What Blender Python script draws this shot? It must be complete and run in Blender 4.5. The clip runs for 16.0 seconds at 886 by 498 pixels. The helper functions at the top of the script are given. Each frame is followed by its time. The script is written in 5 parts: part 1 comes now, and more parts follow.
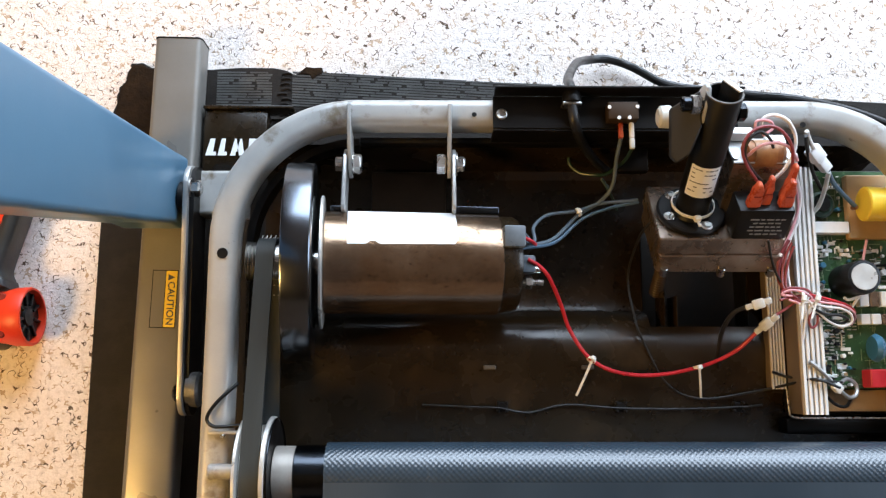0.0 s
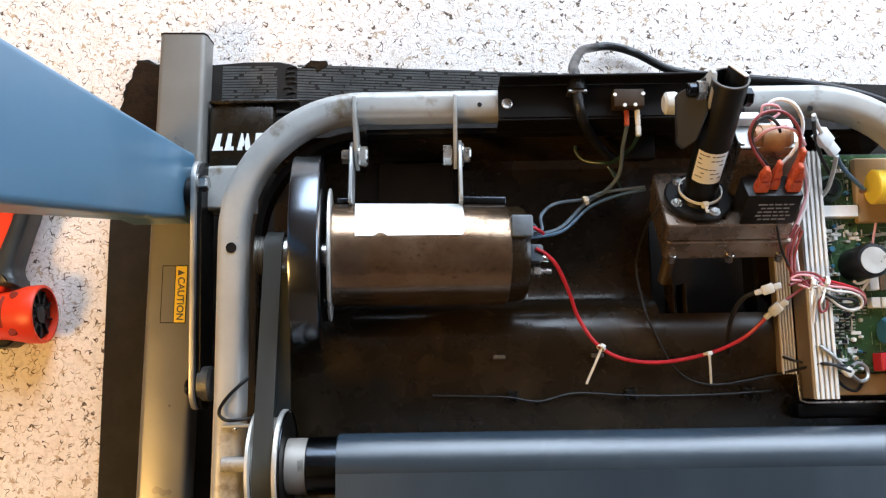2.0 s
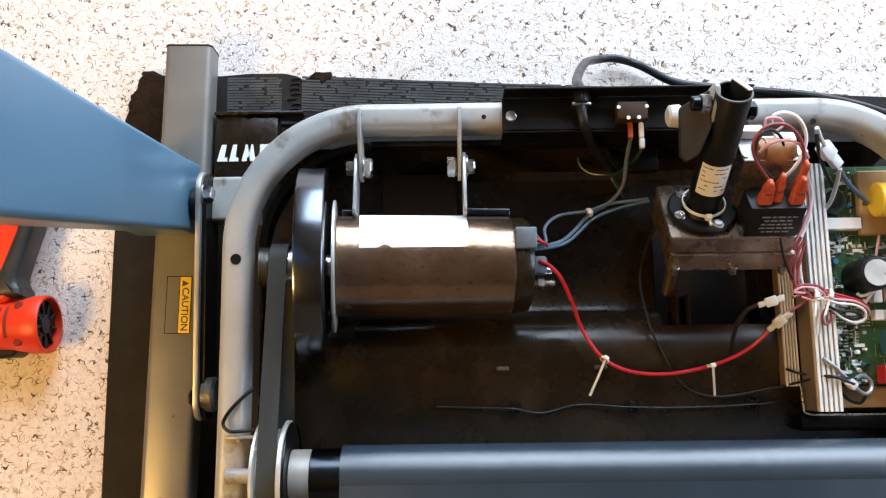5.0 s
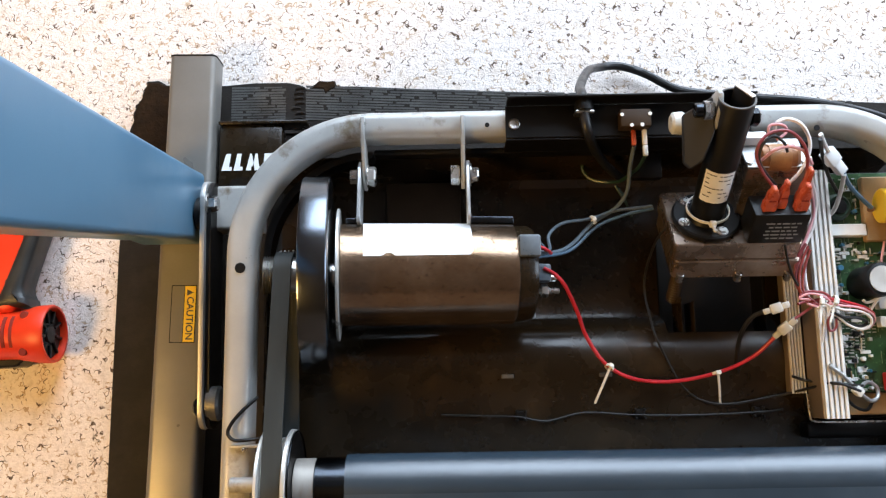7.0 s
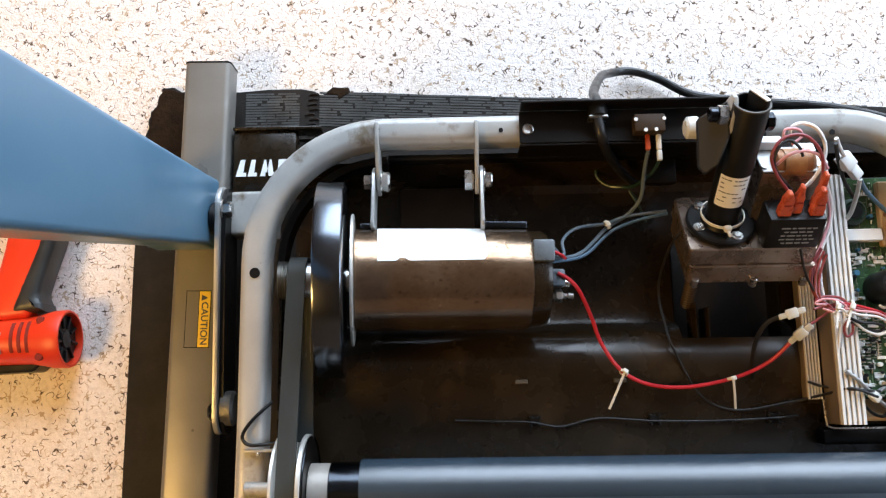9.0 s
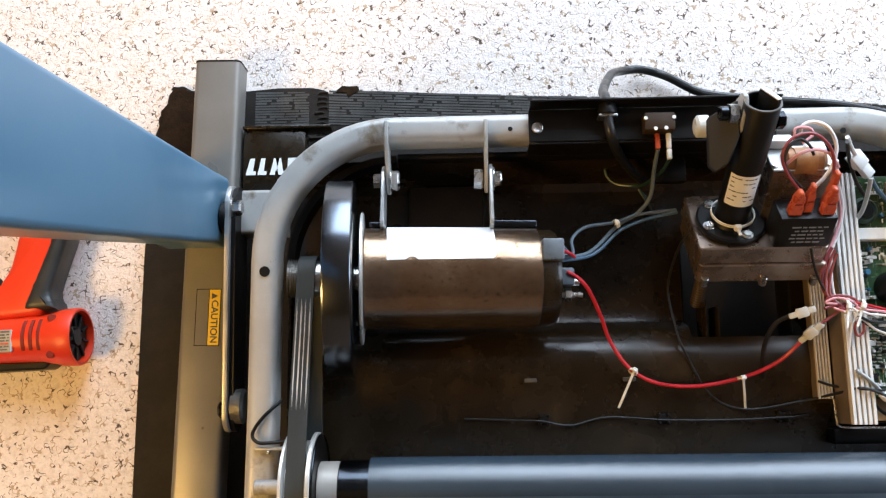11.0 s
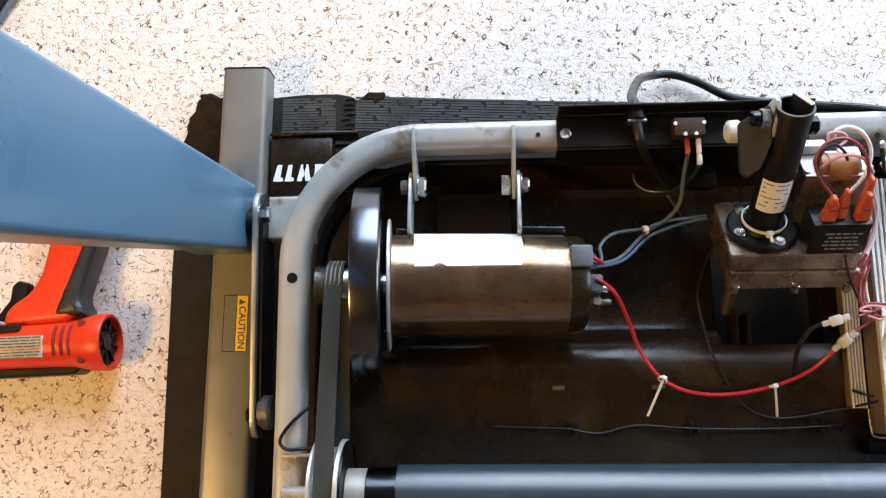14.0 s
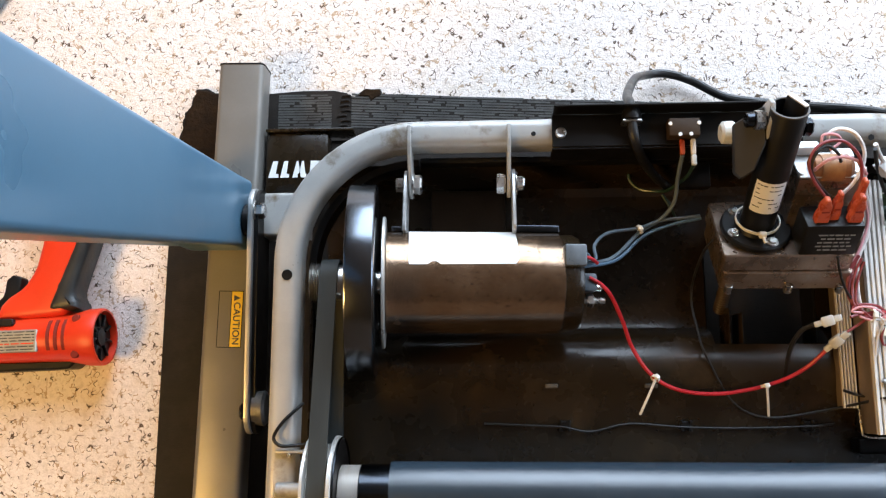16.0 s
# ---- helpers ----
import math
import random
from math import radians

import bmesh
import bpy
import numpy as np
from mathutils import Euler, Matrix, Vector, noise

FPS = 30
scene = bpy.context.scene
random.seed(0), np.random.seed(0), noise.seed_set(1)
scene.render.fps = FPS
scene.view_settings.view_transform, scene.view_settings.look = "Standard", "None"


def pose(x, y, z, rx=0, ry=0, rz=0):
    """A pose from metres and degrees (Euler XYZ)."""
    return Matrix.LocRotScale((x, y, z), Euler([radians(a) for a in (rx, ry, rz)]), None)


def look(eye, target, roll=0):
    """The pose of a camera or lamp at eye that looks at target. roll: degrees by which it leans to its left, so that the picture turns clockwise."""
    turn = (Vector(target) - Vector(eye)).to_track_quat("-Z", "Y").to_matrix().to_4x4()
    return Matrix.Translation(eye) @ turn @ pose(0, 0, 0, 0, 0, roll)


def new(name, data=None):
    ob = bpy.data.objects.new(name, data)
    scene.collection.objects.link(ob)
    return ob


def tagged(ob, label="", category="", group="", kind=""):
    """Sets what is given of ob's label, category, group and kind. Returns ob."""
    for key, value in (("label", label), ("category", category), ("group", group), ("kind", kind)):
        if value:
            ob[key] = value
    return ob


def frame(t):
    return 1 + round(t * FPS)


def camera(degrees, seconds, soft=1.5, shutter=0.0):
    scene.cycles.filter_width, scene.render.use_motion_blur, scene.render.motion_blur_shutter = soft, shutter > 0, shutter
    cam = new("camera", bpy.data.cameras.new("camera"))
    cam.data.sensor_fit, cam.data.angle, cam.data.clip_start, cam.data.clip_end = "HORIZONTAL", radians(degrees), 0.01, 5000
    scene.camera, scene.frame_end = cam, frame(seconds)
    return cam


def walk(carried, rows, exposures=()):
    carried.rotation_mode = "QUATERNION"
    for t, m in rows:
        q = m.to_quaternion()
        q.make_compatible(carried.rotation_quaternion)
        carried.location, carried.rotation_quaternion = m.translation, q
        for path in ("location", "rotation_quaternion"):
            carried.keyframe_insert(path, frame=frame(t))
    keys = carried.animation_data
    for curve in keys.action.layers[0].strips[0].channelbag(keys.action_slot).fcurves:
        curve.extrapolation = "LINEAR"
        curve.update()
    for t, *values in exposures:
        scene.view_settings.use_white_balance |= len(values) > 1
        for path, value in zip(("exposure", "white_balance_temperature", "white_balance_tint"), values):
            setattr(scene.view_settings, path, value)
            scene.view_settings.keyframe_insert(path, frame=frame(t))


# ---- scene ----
cam = camera(56.0, 16.0, soft=1.25, shutter=0.5)
PATH = [
    (0, (-0.00690, -0.00523, 0.91335), (0.00165, 0.15176, -0.07421), 3.165),
    (0.5, (-0.00506, -0.00712, 0.91555), (-0.00575, 0.14733, -0.07245), -0.611),
    (1, (-0.00502, -0.00545, 0.91326), (-0.00572, 0.14328, -0.07561), -0.831),
    (1.5, (-0.00359, -0.00683, 0.91379), (-0.00605, 0.14066, -0.07527), -1.676),
    (2, (-0.00589, -0.00564, 0.91453), (-0.00802, 0.14080, -0.07469), -1.757),
    (2.5, (-0.00493, -0.00569, 0.91492), (-0.00861, 0.14100, -0.07425), -2.419),
    (3, (-0.00508, -0.00809, 0.91417), (-0.01117, 0.14246, -0.07441), -3.312),
    (3.5, (-0.00644, -0.00533, 0.91323), (-0.01119, 0.14619, -0.07521), -2.589),
    (6, (-0.00807, -0.00166, 0.91910), (-0.01194, 0.16078, -0.06761), -2.209),
    (6.5, (-0.00788, -0.00325, 0.91837), (-0.01717, 0.16272, -0.06772), -4.188),
    (7, (-0.00684, -0.00246, 0.91722), (-0.01688, 0.16291, -0.06896), -4.486),
    (7.5, (-0.01020, -0.00374, 0.91768), (-0.02620, 0.16528, -0.06781), -6.389),
    (8, (-0.00849, -0.00464, 0.91738), (-0.02978, 0.16632, -0.06767), -8.017),
    (8.5, (-0.01057, -0.00503, 0.91968), (-0.03272, 0.16759, -0.06506), -8.199),
    (9, (-0.00977, -0.00450, 0.91750), (-0.03254, 0.16965, -0.06696), -8.441),
    (11.5, (-0.01180, -0.00256, 0.91849), (-0.04819, 0.16834, -0.06612), -12.906),
    (12, (-0.01307, -0.00133, 0.91742), (-0.05485, 0.17016, -0.06688), -14.689),
    (12.5, (-0.01352, -0.00058, 0.91839), (-0.06352, 0.17337, -0.06510), -17.114),
    (13, (-0.01672, 0.00006, 0.91715), (-0.06906, 0.17719, -0.06564), -17.472),
    (13.5, (-0.01489, -0.00004, 0.91834), (-0.07543, 0.17737, -0.06394), -19.784),
    (14, (-0.01476, -0.00093, 0.91622), (-0.07497, 0.17574, -0.06621), -19.563),
    (14.5, (-0.01371, -0.00144, 0.91890), (-0.07327, 0.17397, -0.06379), -19.440),
    (15, (-0.01296, 0.00108, 0.91765), (-0.06978, 0.17119, -0.06614), -19.041),
    (15.5, (-0.01238, 0.00261, 0.91870), (-0.07037, 0.17166, -0.06520), -19.377),
    (16, (-0.01411, 0.00211, 0.91868), (-0.06876, 0.17202, -0.06527), -18.155),
]
walk(cam, [(t, look(eye, target, roll)) for t, eye, target, roll in PATH], exposures=[(0, -0.03, 5950, 10), (16, -0.13, 5950, 10)])

# ---- light: wide window ahead, a side window, an added unseen warm lamp, brown room ----
world = bpy.data.worlds.new("world")
scene.world = world
world.use_nodes = True
wn = world.node_tree.nodes
sky = wn.new("ShaderNodeTexSky")
sky.sky_type = "NISHITA"
sky.sun_disc = False
sky.sun_elevation, sky.sun_rotation = radians(35), radians(200)
wn["Background"].inputs["Strength"].default_value = 0.12
world.node_tree.links.new(sky.outputs[0], wn["Background"].inputs[0])


def window_lamp(name, m, w, h, power, colour):
    data = bpy.data.lights.new(name, "AREA")
    data.shape, data.size, data.size_y, data.energy, data.color = "RECTANGLE", w, h, power, colour
    ob = new(name, data)
    ob.matrix_world = m
    return ob


window_lamp("window_light", look((0.82, 2.32, 1.24), (0.4, 0.2, 0.1)), 3.1, 2.12, 212, (0.82, 0.91, 1.0))
window_lamp("side_window_light", look((2.62, 0.4, 1.62), (0.0, 0.1, 0.2)), 1.3, 1.25, 40, (0.80, 0.90, 1.0))
# added lamp out of view, source of the warm light at lower left
window_lamp("unseen_lamp_light", look((-1.02, -0.42, 1.26), (-0.55, -0.05, 0.0)), 0.34, 0.34, 20, (1.0, 0.55, 0.13))


# ---- mesh helpers ----
def box(x0, x1, y0, y1, z0, z1, bevel=0.0, seg=2):
    bm = bmesh.new()
    bmesh.ops.create_cube(bm, size=1)
    for v in bm.verts:
        v.co = Vector(((x0 + x1) / 2 + v.co.x * (x1 - x0), (y0 + y1) / 2 + v.co.y * (y1 - y0), (z0 + z1) / 2 + v.co.z * (z1 - z0)))
    if bevel:
        bmesh.ops.bevel(bm, geom=bm.edges[:], offset=bevel, segments=seg, affect="EDGES", profile=0.5)
    return bm


def lathe(profile, axis="x", at=(0, 0, 0), n=48):
    """A turned body: profile of (along, radius), closed by caps where the radius is above nought."""
    bm = bmesh.new()
    rings = []
    for a, r in profile:
        ring = []
        for i in range(n):
            c, s = math.cos(2 * math.pi * i / n) * r, math.sin(2 * math.pi * i / n) * r
            p = {"x": (a, c, s), "y": (s, a, c), "z": (c, s, a)}[axis]
            ring.append(bm.verts.new(Vector(p) + Vector(at)))
        rings.append(ring)
    for a, b in zip(rings, rings[1:]):
        for i in range(n):
            bm.faces.new((a[i], a[(i + 1) % n], b[(i + 1) % n], b[i]))
    if profile[0] != profile[-1]:
        bm.faces.new(rings[0][::-1])
        bm.faces.new(rings[-1])
    else:
        bmesh.ops.remove_doubles(bm, verts=bm.verts[:], dist=1e-6)
    bmesh.ops.recalc_face_normals(bm, faces=bm.faces[:])
    return bm


def cyl(axis, at, r, length, bevel=0.0, n=32):
    """A cylinder that starts at a point and runs along an axis, with chamfered rims."""
    b = bevel
    prof = [(0, r - b), (b, r), (length - b, r), (length, r - b)] if b else [(0, r), (length, r)]
    return lathe(prof, axis, at, n)


def hexbolt(axis, at, r, length, washer=0.0):
    bm = lathe([(0, r * 0.98), (length * 0.8, r), (length, r * 0.82)], axis, at, 6)
    if washer:
        join(bm, cyl(axis, at, washer, 0.0016, 0.0004, 24))
    return bm


def prism(points, axis, a, b, bevel=0.0, seg=2):
    """An outline of (u, v) pushed from a to b along an axis: x takes (y, z), y takes (x, z), z takes (x, y)."""
    bm = bmesh.new()
    put = {"x": lambda u, v, w: (w, u, v), "y": lambda u, v, w: (u, w, v), "z": lambda u, v, w: (u, v, w)}[axis]
    lo = [bm.verts.new(put(u, v, a)) for u, v in points]
    hi = [bm.verts.new(put(u, v, b)) for u, v in points]
    bm.faces.new(lo)
    bm.faces.new(hi)
    for i in range(len(points)):
        j = (i + 1) % len(points)
        bm.faces.new((lo[i], lo[j], hi[j], hi[i]))
    bmesh.ops.recalc_face_normals(bm, faces=bm.faces[:])
    if bevel:
        bmesh.ops.bevel(bm, geom=bm.edges[:], offset=bevel, segments=seg, affect="EDGES", profile=0.5)
    return bm


def rounded(x0, x1, y0, y1, r, n=5):
    pts = []
    for cx, cy, a0 in ((x1 - r, y1 - r, 0), (x0 + r, y1 - r, 90), (x0 + r, y0 + r, 180), (x1 - r, y0 + r, 270)):
        for i in range(n + 1):
            a = radians(a0 + 90 * i / n)
            pts.append((cx + r * math.cos(a), cy + r * math.sin(a)))
    return pts


def join(bm, other, m=None):
    if m is not None:
        bmesh.ops.transform(other, matrix=m, verts=other.verts[:])
    me = bpy.data.meshes.new("tmp")
    other.to_mesh(me)
    other.free()
    bm.from_mesh(me)
    bpy.data.meshes.remove(me)
    return bm


def spline(points, step=6):
    """A smooth line through a few points."""
    p = [Vector(q) for q in points]
    p = [p[0] * 2 - p[1]] + p + [p[-1] * 2 - p[-2]]
    out = []
    for a, b, c, d in zip(p, p[1:], p[2:], p[3:]):
        for i in range(step):
            t = i / step
            out.append(0.5 * (2 * b + (c - a) * t + (2 * a - 5 * b + 4 * c - d) * t * t + (3 * b - a - 3 * c + d) * t ** 3))
    out.append(p[-2])
    return out


def sweep(line, section, closed=False):
    """A section of (side, up) carried along a line."""
    bm = bmesh.new()
    rings = []
    n = len(line)
    side = None
    for i, p in enumerate(line):
        d = (line[min(i + 1, n - 1)] - line[max(i - 1, 0)]).normalized()
        if side is None:
            side = d.cross(Vector((0, 0, 1)))
            if side.length < 0.1:
                side = d.cross(Vector((0, 1, 0)))
        side = (side - d * side.dot(d)).normalized()
        up = side.cross(d)
        rings.append([bm.verts.new(p + side * u + up * v) for u, v in section])
    k = len(section)
    for a, b in zip(rings, rings[1:]):
        for i in range(k):
            bm.faces.new((a[i], a[(i + 1) % k], b[(i + 1) % k], b[i]))
    bm.faces.new(rings[0][::-1])
    bm.faces.new(rings[-1])
    bmesh.ops.recalc_face_normals(bm, faces=bm.faces[:])
    return bm


def wire(points, r, step=6, n=8):
    ring = [(r * math.cos(2 * math.pi * i / n), r * math.sin(2 * math.pi * i / n)) for i in range(n)]
    return sweep(spline(points, step), ring)


def part(name, bm, material, parent=None, label="", smooth=30):
    """Links a bmesh as one mesh object, under a thing or a part."""
    me = bpy.data.meshes.new(name)
    if smooth:
        for f in bm.faces:
            f.smooth = True
        for e in bm.edges:
            e.smooth = len(e.link_faces) == 2 and e.calc_face_angle(0) < radians(smooth)
    bm.to_mesh(me)
    bm.free()
    me.materials.append(material)
    ob = new(name, me)
    if parent:
        ob.parent = parent
    if label:
        ob["label"] = label
    return ob


def thing(name, label, category, at=None, group="", kind=""):
    ob = new(name)
    ob.empty_display_size = 0.02
    if at is not None:
        ob.matrix_basis = at
    return tagged(ob, label, category, group, kind)


# ---- materials ----
def shader(name, rough=0.5, metal=0.0, spec=0.5, coat=0.0):
    m = bpy.data.materials.new(name)
    m.use_nodes = True
    b = m.node_tree.nodes["Principled BSDF"]
    b.inputs["Roughness"].default_value = rough
    b.inputs["Metallic"].default_value = metal
    b.inputs["Specular IOR Level"].default_value = spec
    b.inputs["Coat Weight"].default_value = coat
    return m, b


def node(m, kind, **values):
    n = m.node_tree.nodes.new(kind)
    for k, v in values.items():
        n.inputs[k.replace("_", " ")].default_value = v
    return n


def link(m, a, b):
    m.node_tree.links.new(a, b)


def coords(m):
    return m.node_tree.nodes.new("ShaderNodeTexCoord").outputs["Object"]


def noise_at(m, scale, detail=4.0, rough=0.6, stretch=(1, 1, 1)):
    mp = m.node_tree.nodes.new("ShaderNodeMapping")
    mp.inputs["Scale"].default_value = stretch
    link(m, coords(m), mp.inputs["Vector"])
    n = node(m, "ShaderNodeTexNoise", Scale=scale, Detail=detail, Roughness=rough)
    link(m, mp.outputs[0], n.inputs["Vector"])
    return n.outputs["Fac"]


def ramp(m, fac, stops):
    r = m.node_tree.nodes.new("ShaderNodeValToRGB")
    while len(r.color_ramp.elements) < len(stops):
        r.color_ramp.elements.new(0.5)
    for e, (p, c) in zip(r.color_ramp.elements, stops):
        e.position, e.color = p, (*c, 1) if len(c) == 3 else c
    link(m, fac, r.inputs[0])
    return r.outputs["Color"]


def mix(m, fac, a, b):
    n = m.node_tree.nodes.new("ShaderNodeMix")
    n.data_type = "RGBA"
    for sock, v in ((n.inputs[0], fac), (n.inputs[6], a), (n.inputs[7], b)):
        if hasattr(v, "links"):
            link(m, v, sock)
        else:
            sock.default_value = v if isinstance(v, float) else (*v, 1)
    return n.outputs[2]


def bump(m, b, fac, strength, dist):
    n = node(m, "ShaderNodeBump", Strength=strength, Distance=dist)
    link(m, fac, n.inputs["Height"])
    link(m, n.outputs[0], b.inputs["Normal"])


def surface(name, dark, light, scale=60, rough=0.5, metal=0.0, grain=400, relief=0.1, depth=0.0005, spec=0.5, worn=None, worn_at=(0.62, 0.7), worn_scale=35, rough_var=0.12, stretch=(1, 1, 1), coat=0.0):
    """A surface whose colour drifts at two scales, with uneven gloss and fine relief; worn: a stain colour in patches."""
    m, b = shader(name, rough, metal, spec, coat)
    big, fine = noise_at(m, scale, stretch=stretch), noise_at(m, grain, 3.0, stretch=stretch)
    col = ramp(m, big, [(0.3, dark), (0.7, light)])
    col = mix(m, ramp(m, fine, [(0.35, (0, 0, 0)), (0.75, (0.35, 0.35, 0.35))]), col, dark)
    if worn:
        patch = ramp(m, noise_at(m, worn_scale, 6.0, 0.65), [(worn_at[0], (0, 0, 0)), (worn_at[1], (1, 1, 1))])
        col = mix(m, patch, col, worn)
    link(m, col, b.inputs["Base Color"])
    rr = ramp(m, big, [(0.25, (rough - rough_var,) * 3), (0.75, (rough + rough_var,) * 3)])
    link(m, rr, b.inputs["Roughness"])
    if relief:
        bump(m, b, fine, relief, depth)
    return m


def carpet_material():
    """Cream looped pile with short curved brown flecks."""
    m, b = shader("carpet_pile", 0.95, 0, 0.1)
    at = coords(m)

    def field(scale, detail, shift, rough=0.5):
        mp = m.node_tree.nodes.new("ShaderNodeMapping")
        mp.inputs["Location"].default_value = (shift, shift * 0.7, 0)
        link(m, at, mp.inputs["Vector"])
        n = node(m, "ShaderNodeTexNoise", Scale=scale, Detail=detail, Roughness=rough)
        link(m, mp.outputs[0], n.inputs["Vector"])
        return n.outputs["Fac"]

    def times(a, c):
        n = m.node_tree.nodes.new("ShaderNodeMath")
        n.operation = "MULTIPLY"
        link(m, a, n.inputs[0])
        link(m, c, n.inputs[1])
        return n.outputs[0]

    def strokes(scale, shift, width, gate_scale, gate):
        # thin curved lines that show only here and there
        k, w = (0, 0, 0), (1, 1, 1)
        line = ramp(m, field(scale, 1.5, shift), [(0.5 - width, k), (0.5 - width * 0.45, w), (0.5 + width * 0.45, w), (0.5 + width, k)])
        return times(line, ramp(m, field(gate_scale, 1.0, shift + 3.1), [(gate, k), (gate + 0.07, w)]))

    fine = field(420.0, 3.0, 0.0, 0.7)
    tuft = field(150.0, 2.0, 5.0, 0.6)
    body = ramp(m, tuft, [(0.30, (0.66, 0.585, 0.525)), (0.52, (0.81, 0.735, 0.68))])
    body = mix(m, ramp(m, fine, [(0.30, (0.4, 0.4, 0.4)), (0.48, (0, 0, 0))]), body, (0.60, 0.52, 0.43))
    col = mix(m, ramp(m, field(30.0, 4.0, 9.0, 0.65), [(0.50, (0, 0, 0)), (0.75, (0.45, 0.45, 0.45))]), body, (0.62, 0.48, 0.33))
    col = mix(m, strokes(105.0, 1.7, 0.036, 95.0, 0.50), col, (0.47, 0.35, 0.24))
    col = mix(m, strokes(90.0, 0.0, 0.027, 100.0, 0.53), col, (0.115, 0.080, 0.054))
    link(m, col, b.inputs["Base Color"])
    add = m.node_tree.nodes.new("ShaderNodeMath")
    add.operation = "ADD"
    link(m, fine, add.inputs[0])
    link(m, tuft, add.inputs[1])
    bump(m, b, add.outputs[0], 0.45, 0.003)
    return m


CARPET = carpet_material()
CHEEK = surface("dark_cheek_paint", (0.007, 0.0065, 0.006), (0.013, 0.012, 0.011), 30, 0.45, grain=500, relief=0.1)
HOLDER = surface("grey_holder_plastic", (0.075, 0.090, 0.105), (0.12, 0.14, 0.16), 60, 0.35, relief=0.05)
LEAD_TRACK = surface("tinned_track", (0.16, 0.22, 0.11), (0.34, 0.40, 0.25), 90, 0.4, 0.3, relief=0)
GREASE = surface("greasy_steel", (0.05, 0.05, 0.048), (0.16, 0.155, 0.145), 70, 0.4, 0.5, grain=300, relief=0.5, depth=0.001)
DUSTY = surface("dusty_plastic", (0.05, 0.044, 0.036), (0.09, 0.08, 0.066), 60, 0.6, grain=400, relief=0.2)
COLLAR = surface("dull_alloy", (0.30, 0.27, 0.235), (0.42, 0.385, 0.34), 60, 0.45, 0.35, grain=500, relief=0.08, worn=(0.20, 0.13, 0.08), worn_at=(0.6, 0.75), worn_scale=50)
FLYWHEEL_STEEL = surface("polished_flywheel_steel", (0.115, 0.125, 0.145), (0.15, 0.165, 0.185), 40, 0.2, 1.0, grain=600, relief=0.02, rough_var=0.04)
# walls and ceiling are out of view; their brown keeps reflections dim and warm
WALL = surface("wall_paint", (0.17, 0.105, 0.060), (0.23, 0.145, 0.085), 3, 0.7, grain=80, relief=0.05)
CEIL = surface("ceiling_paint", (0.085, 0.056, 0.034), (0.12, 0.08, 0.050), 3, 0.8, grain=60, relief=0.1)
TRIM = surface("white_trim", (0.74, 0.73, 0.70), (0.80, 0.79, 0.77), 8, 0.45)
MAT_RUBBER = surface("mat_rubber", (0.007, 0.0048, 0.0030), (0.015, 0.011, 0.0075), 22, 0.62, grain=260, relief=0.4, depth=0.001, spec=0.22, worn=(0.024, 0.018, 0.013), worn_at=(0.45, 0.85), stretch=(1, 6, 1))
# lighter copy of the mat rubber: rubbed ribs plus the front border's daylight
MAT_RIB_LIT = surface("rubbed_daylit_ribs", (0.040, 0.038, 0.034), (0.085, 0.083, 0.077), 40, 0.6, grain=300, relief=0.4, depth=0.001, spec=0.3)
GREY = surface("grey_paint", (0.33, 0.33, 0.315), (0.395, 0.39, 0.37), 30, 0.36, 0.12, grain=600, relief=0.08, worn=(0.17, 0.14, 0.10), worn_at=(0.60, 0.72), worn_scale=26)
GREY_BASE = surface("base_grey_paint", (0.175, 0.168, 0.152), (0.22, 0.212, 0.194), 12, 0.34, 0.25, grain=700, relief=0.05)
# grey post paint with the reflected sky put in as blue
SKYLIT_GREY = surface("skylit_grey_paint", (0.085, 0.178, 0.270), (0.104, 0.208, 0.305), 7, 0.36, 0.1, grain=700, relief=0.06)
BLACK_PAINT = surface("black_paint", (0.003, 0.0026, 0.0022), (0.006, 0.005, 0.0045), 30, 0.42, 0.0, grain=500, relief=0.1, spec=0.22)
PAN = surface("pan_plastic", (0.010, 0.0062, 0.0028), (0.025, 0.0158, 0.0070), 14, 0.26, grain=240, relief=0.12, depth=0.0006, spec=0.34, worn=(0.055, 0.033, 0.015), worn_at=(0.53, 0.80), worn_scale=12)
PLASTIC = surface("black_plastic", (0.004, 0.004, 0.004), (0.008, 0.0075, 0.0075), 40, 0.38, grain=600, relief=0.1, spec=0.3)
RUBBER = surface("black_rubber", (0.010, 0.010, 0.010), (0.020, 0.019, 0.019), 40, 0.36, grain=500, relief=0.15, spec=0.4)
BELT = surface("drive_belt_rubber", (0.018, 0.0215, 0.021), (0.028, 0.032, 0.031), 20, 0.6, grain=500, relief=0.1, spec=0.3, stretch=(6, 1, 1))
PRINT = surface("belt_print", (0.42, 0.42, 0.40), (0.55, 0.54, 0.52), 60, 0.6, relief=0)
STEEL = surface("bare_steel", (0.42, 0.41, 0.40), (0.58, 0.57, 0.55), 60, 0.3, 1.0, grain=700, relief=0.05)
BRIGHT = surface("zinc_steel", (0.62, 0.62, 0.61), (0.75, 0.75, 0.73), 80, 0.28, 1.0, grain=700, relief=0.05)
PULLEY_METAL = surface("pulley_alloy", (0.62, 0.60, 0.55), (0.76, 0.74, 0.69), 50, 0.35, 0.6, grain=600, relief=0.05)
DARK_STEEL = surface("dark_steel", (0.036, 0.040, 0.047), (0.052, 0.058, 0.067), 40, 0.22, 1.0, grain=600, relief=0.03, rough_var=0.05)
PLATE_STEEL = surface("grey_plate_steel", (0.34, 0.34, 0.33), (0.44, 0.44, 0.43), 50, 0.4, 0.7, grain=500, relief=0.08)
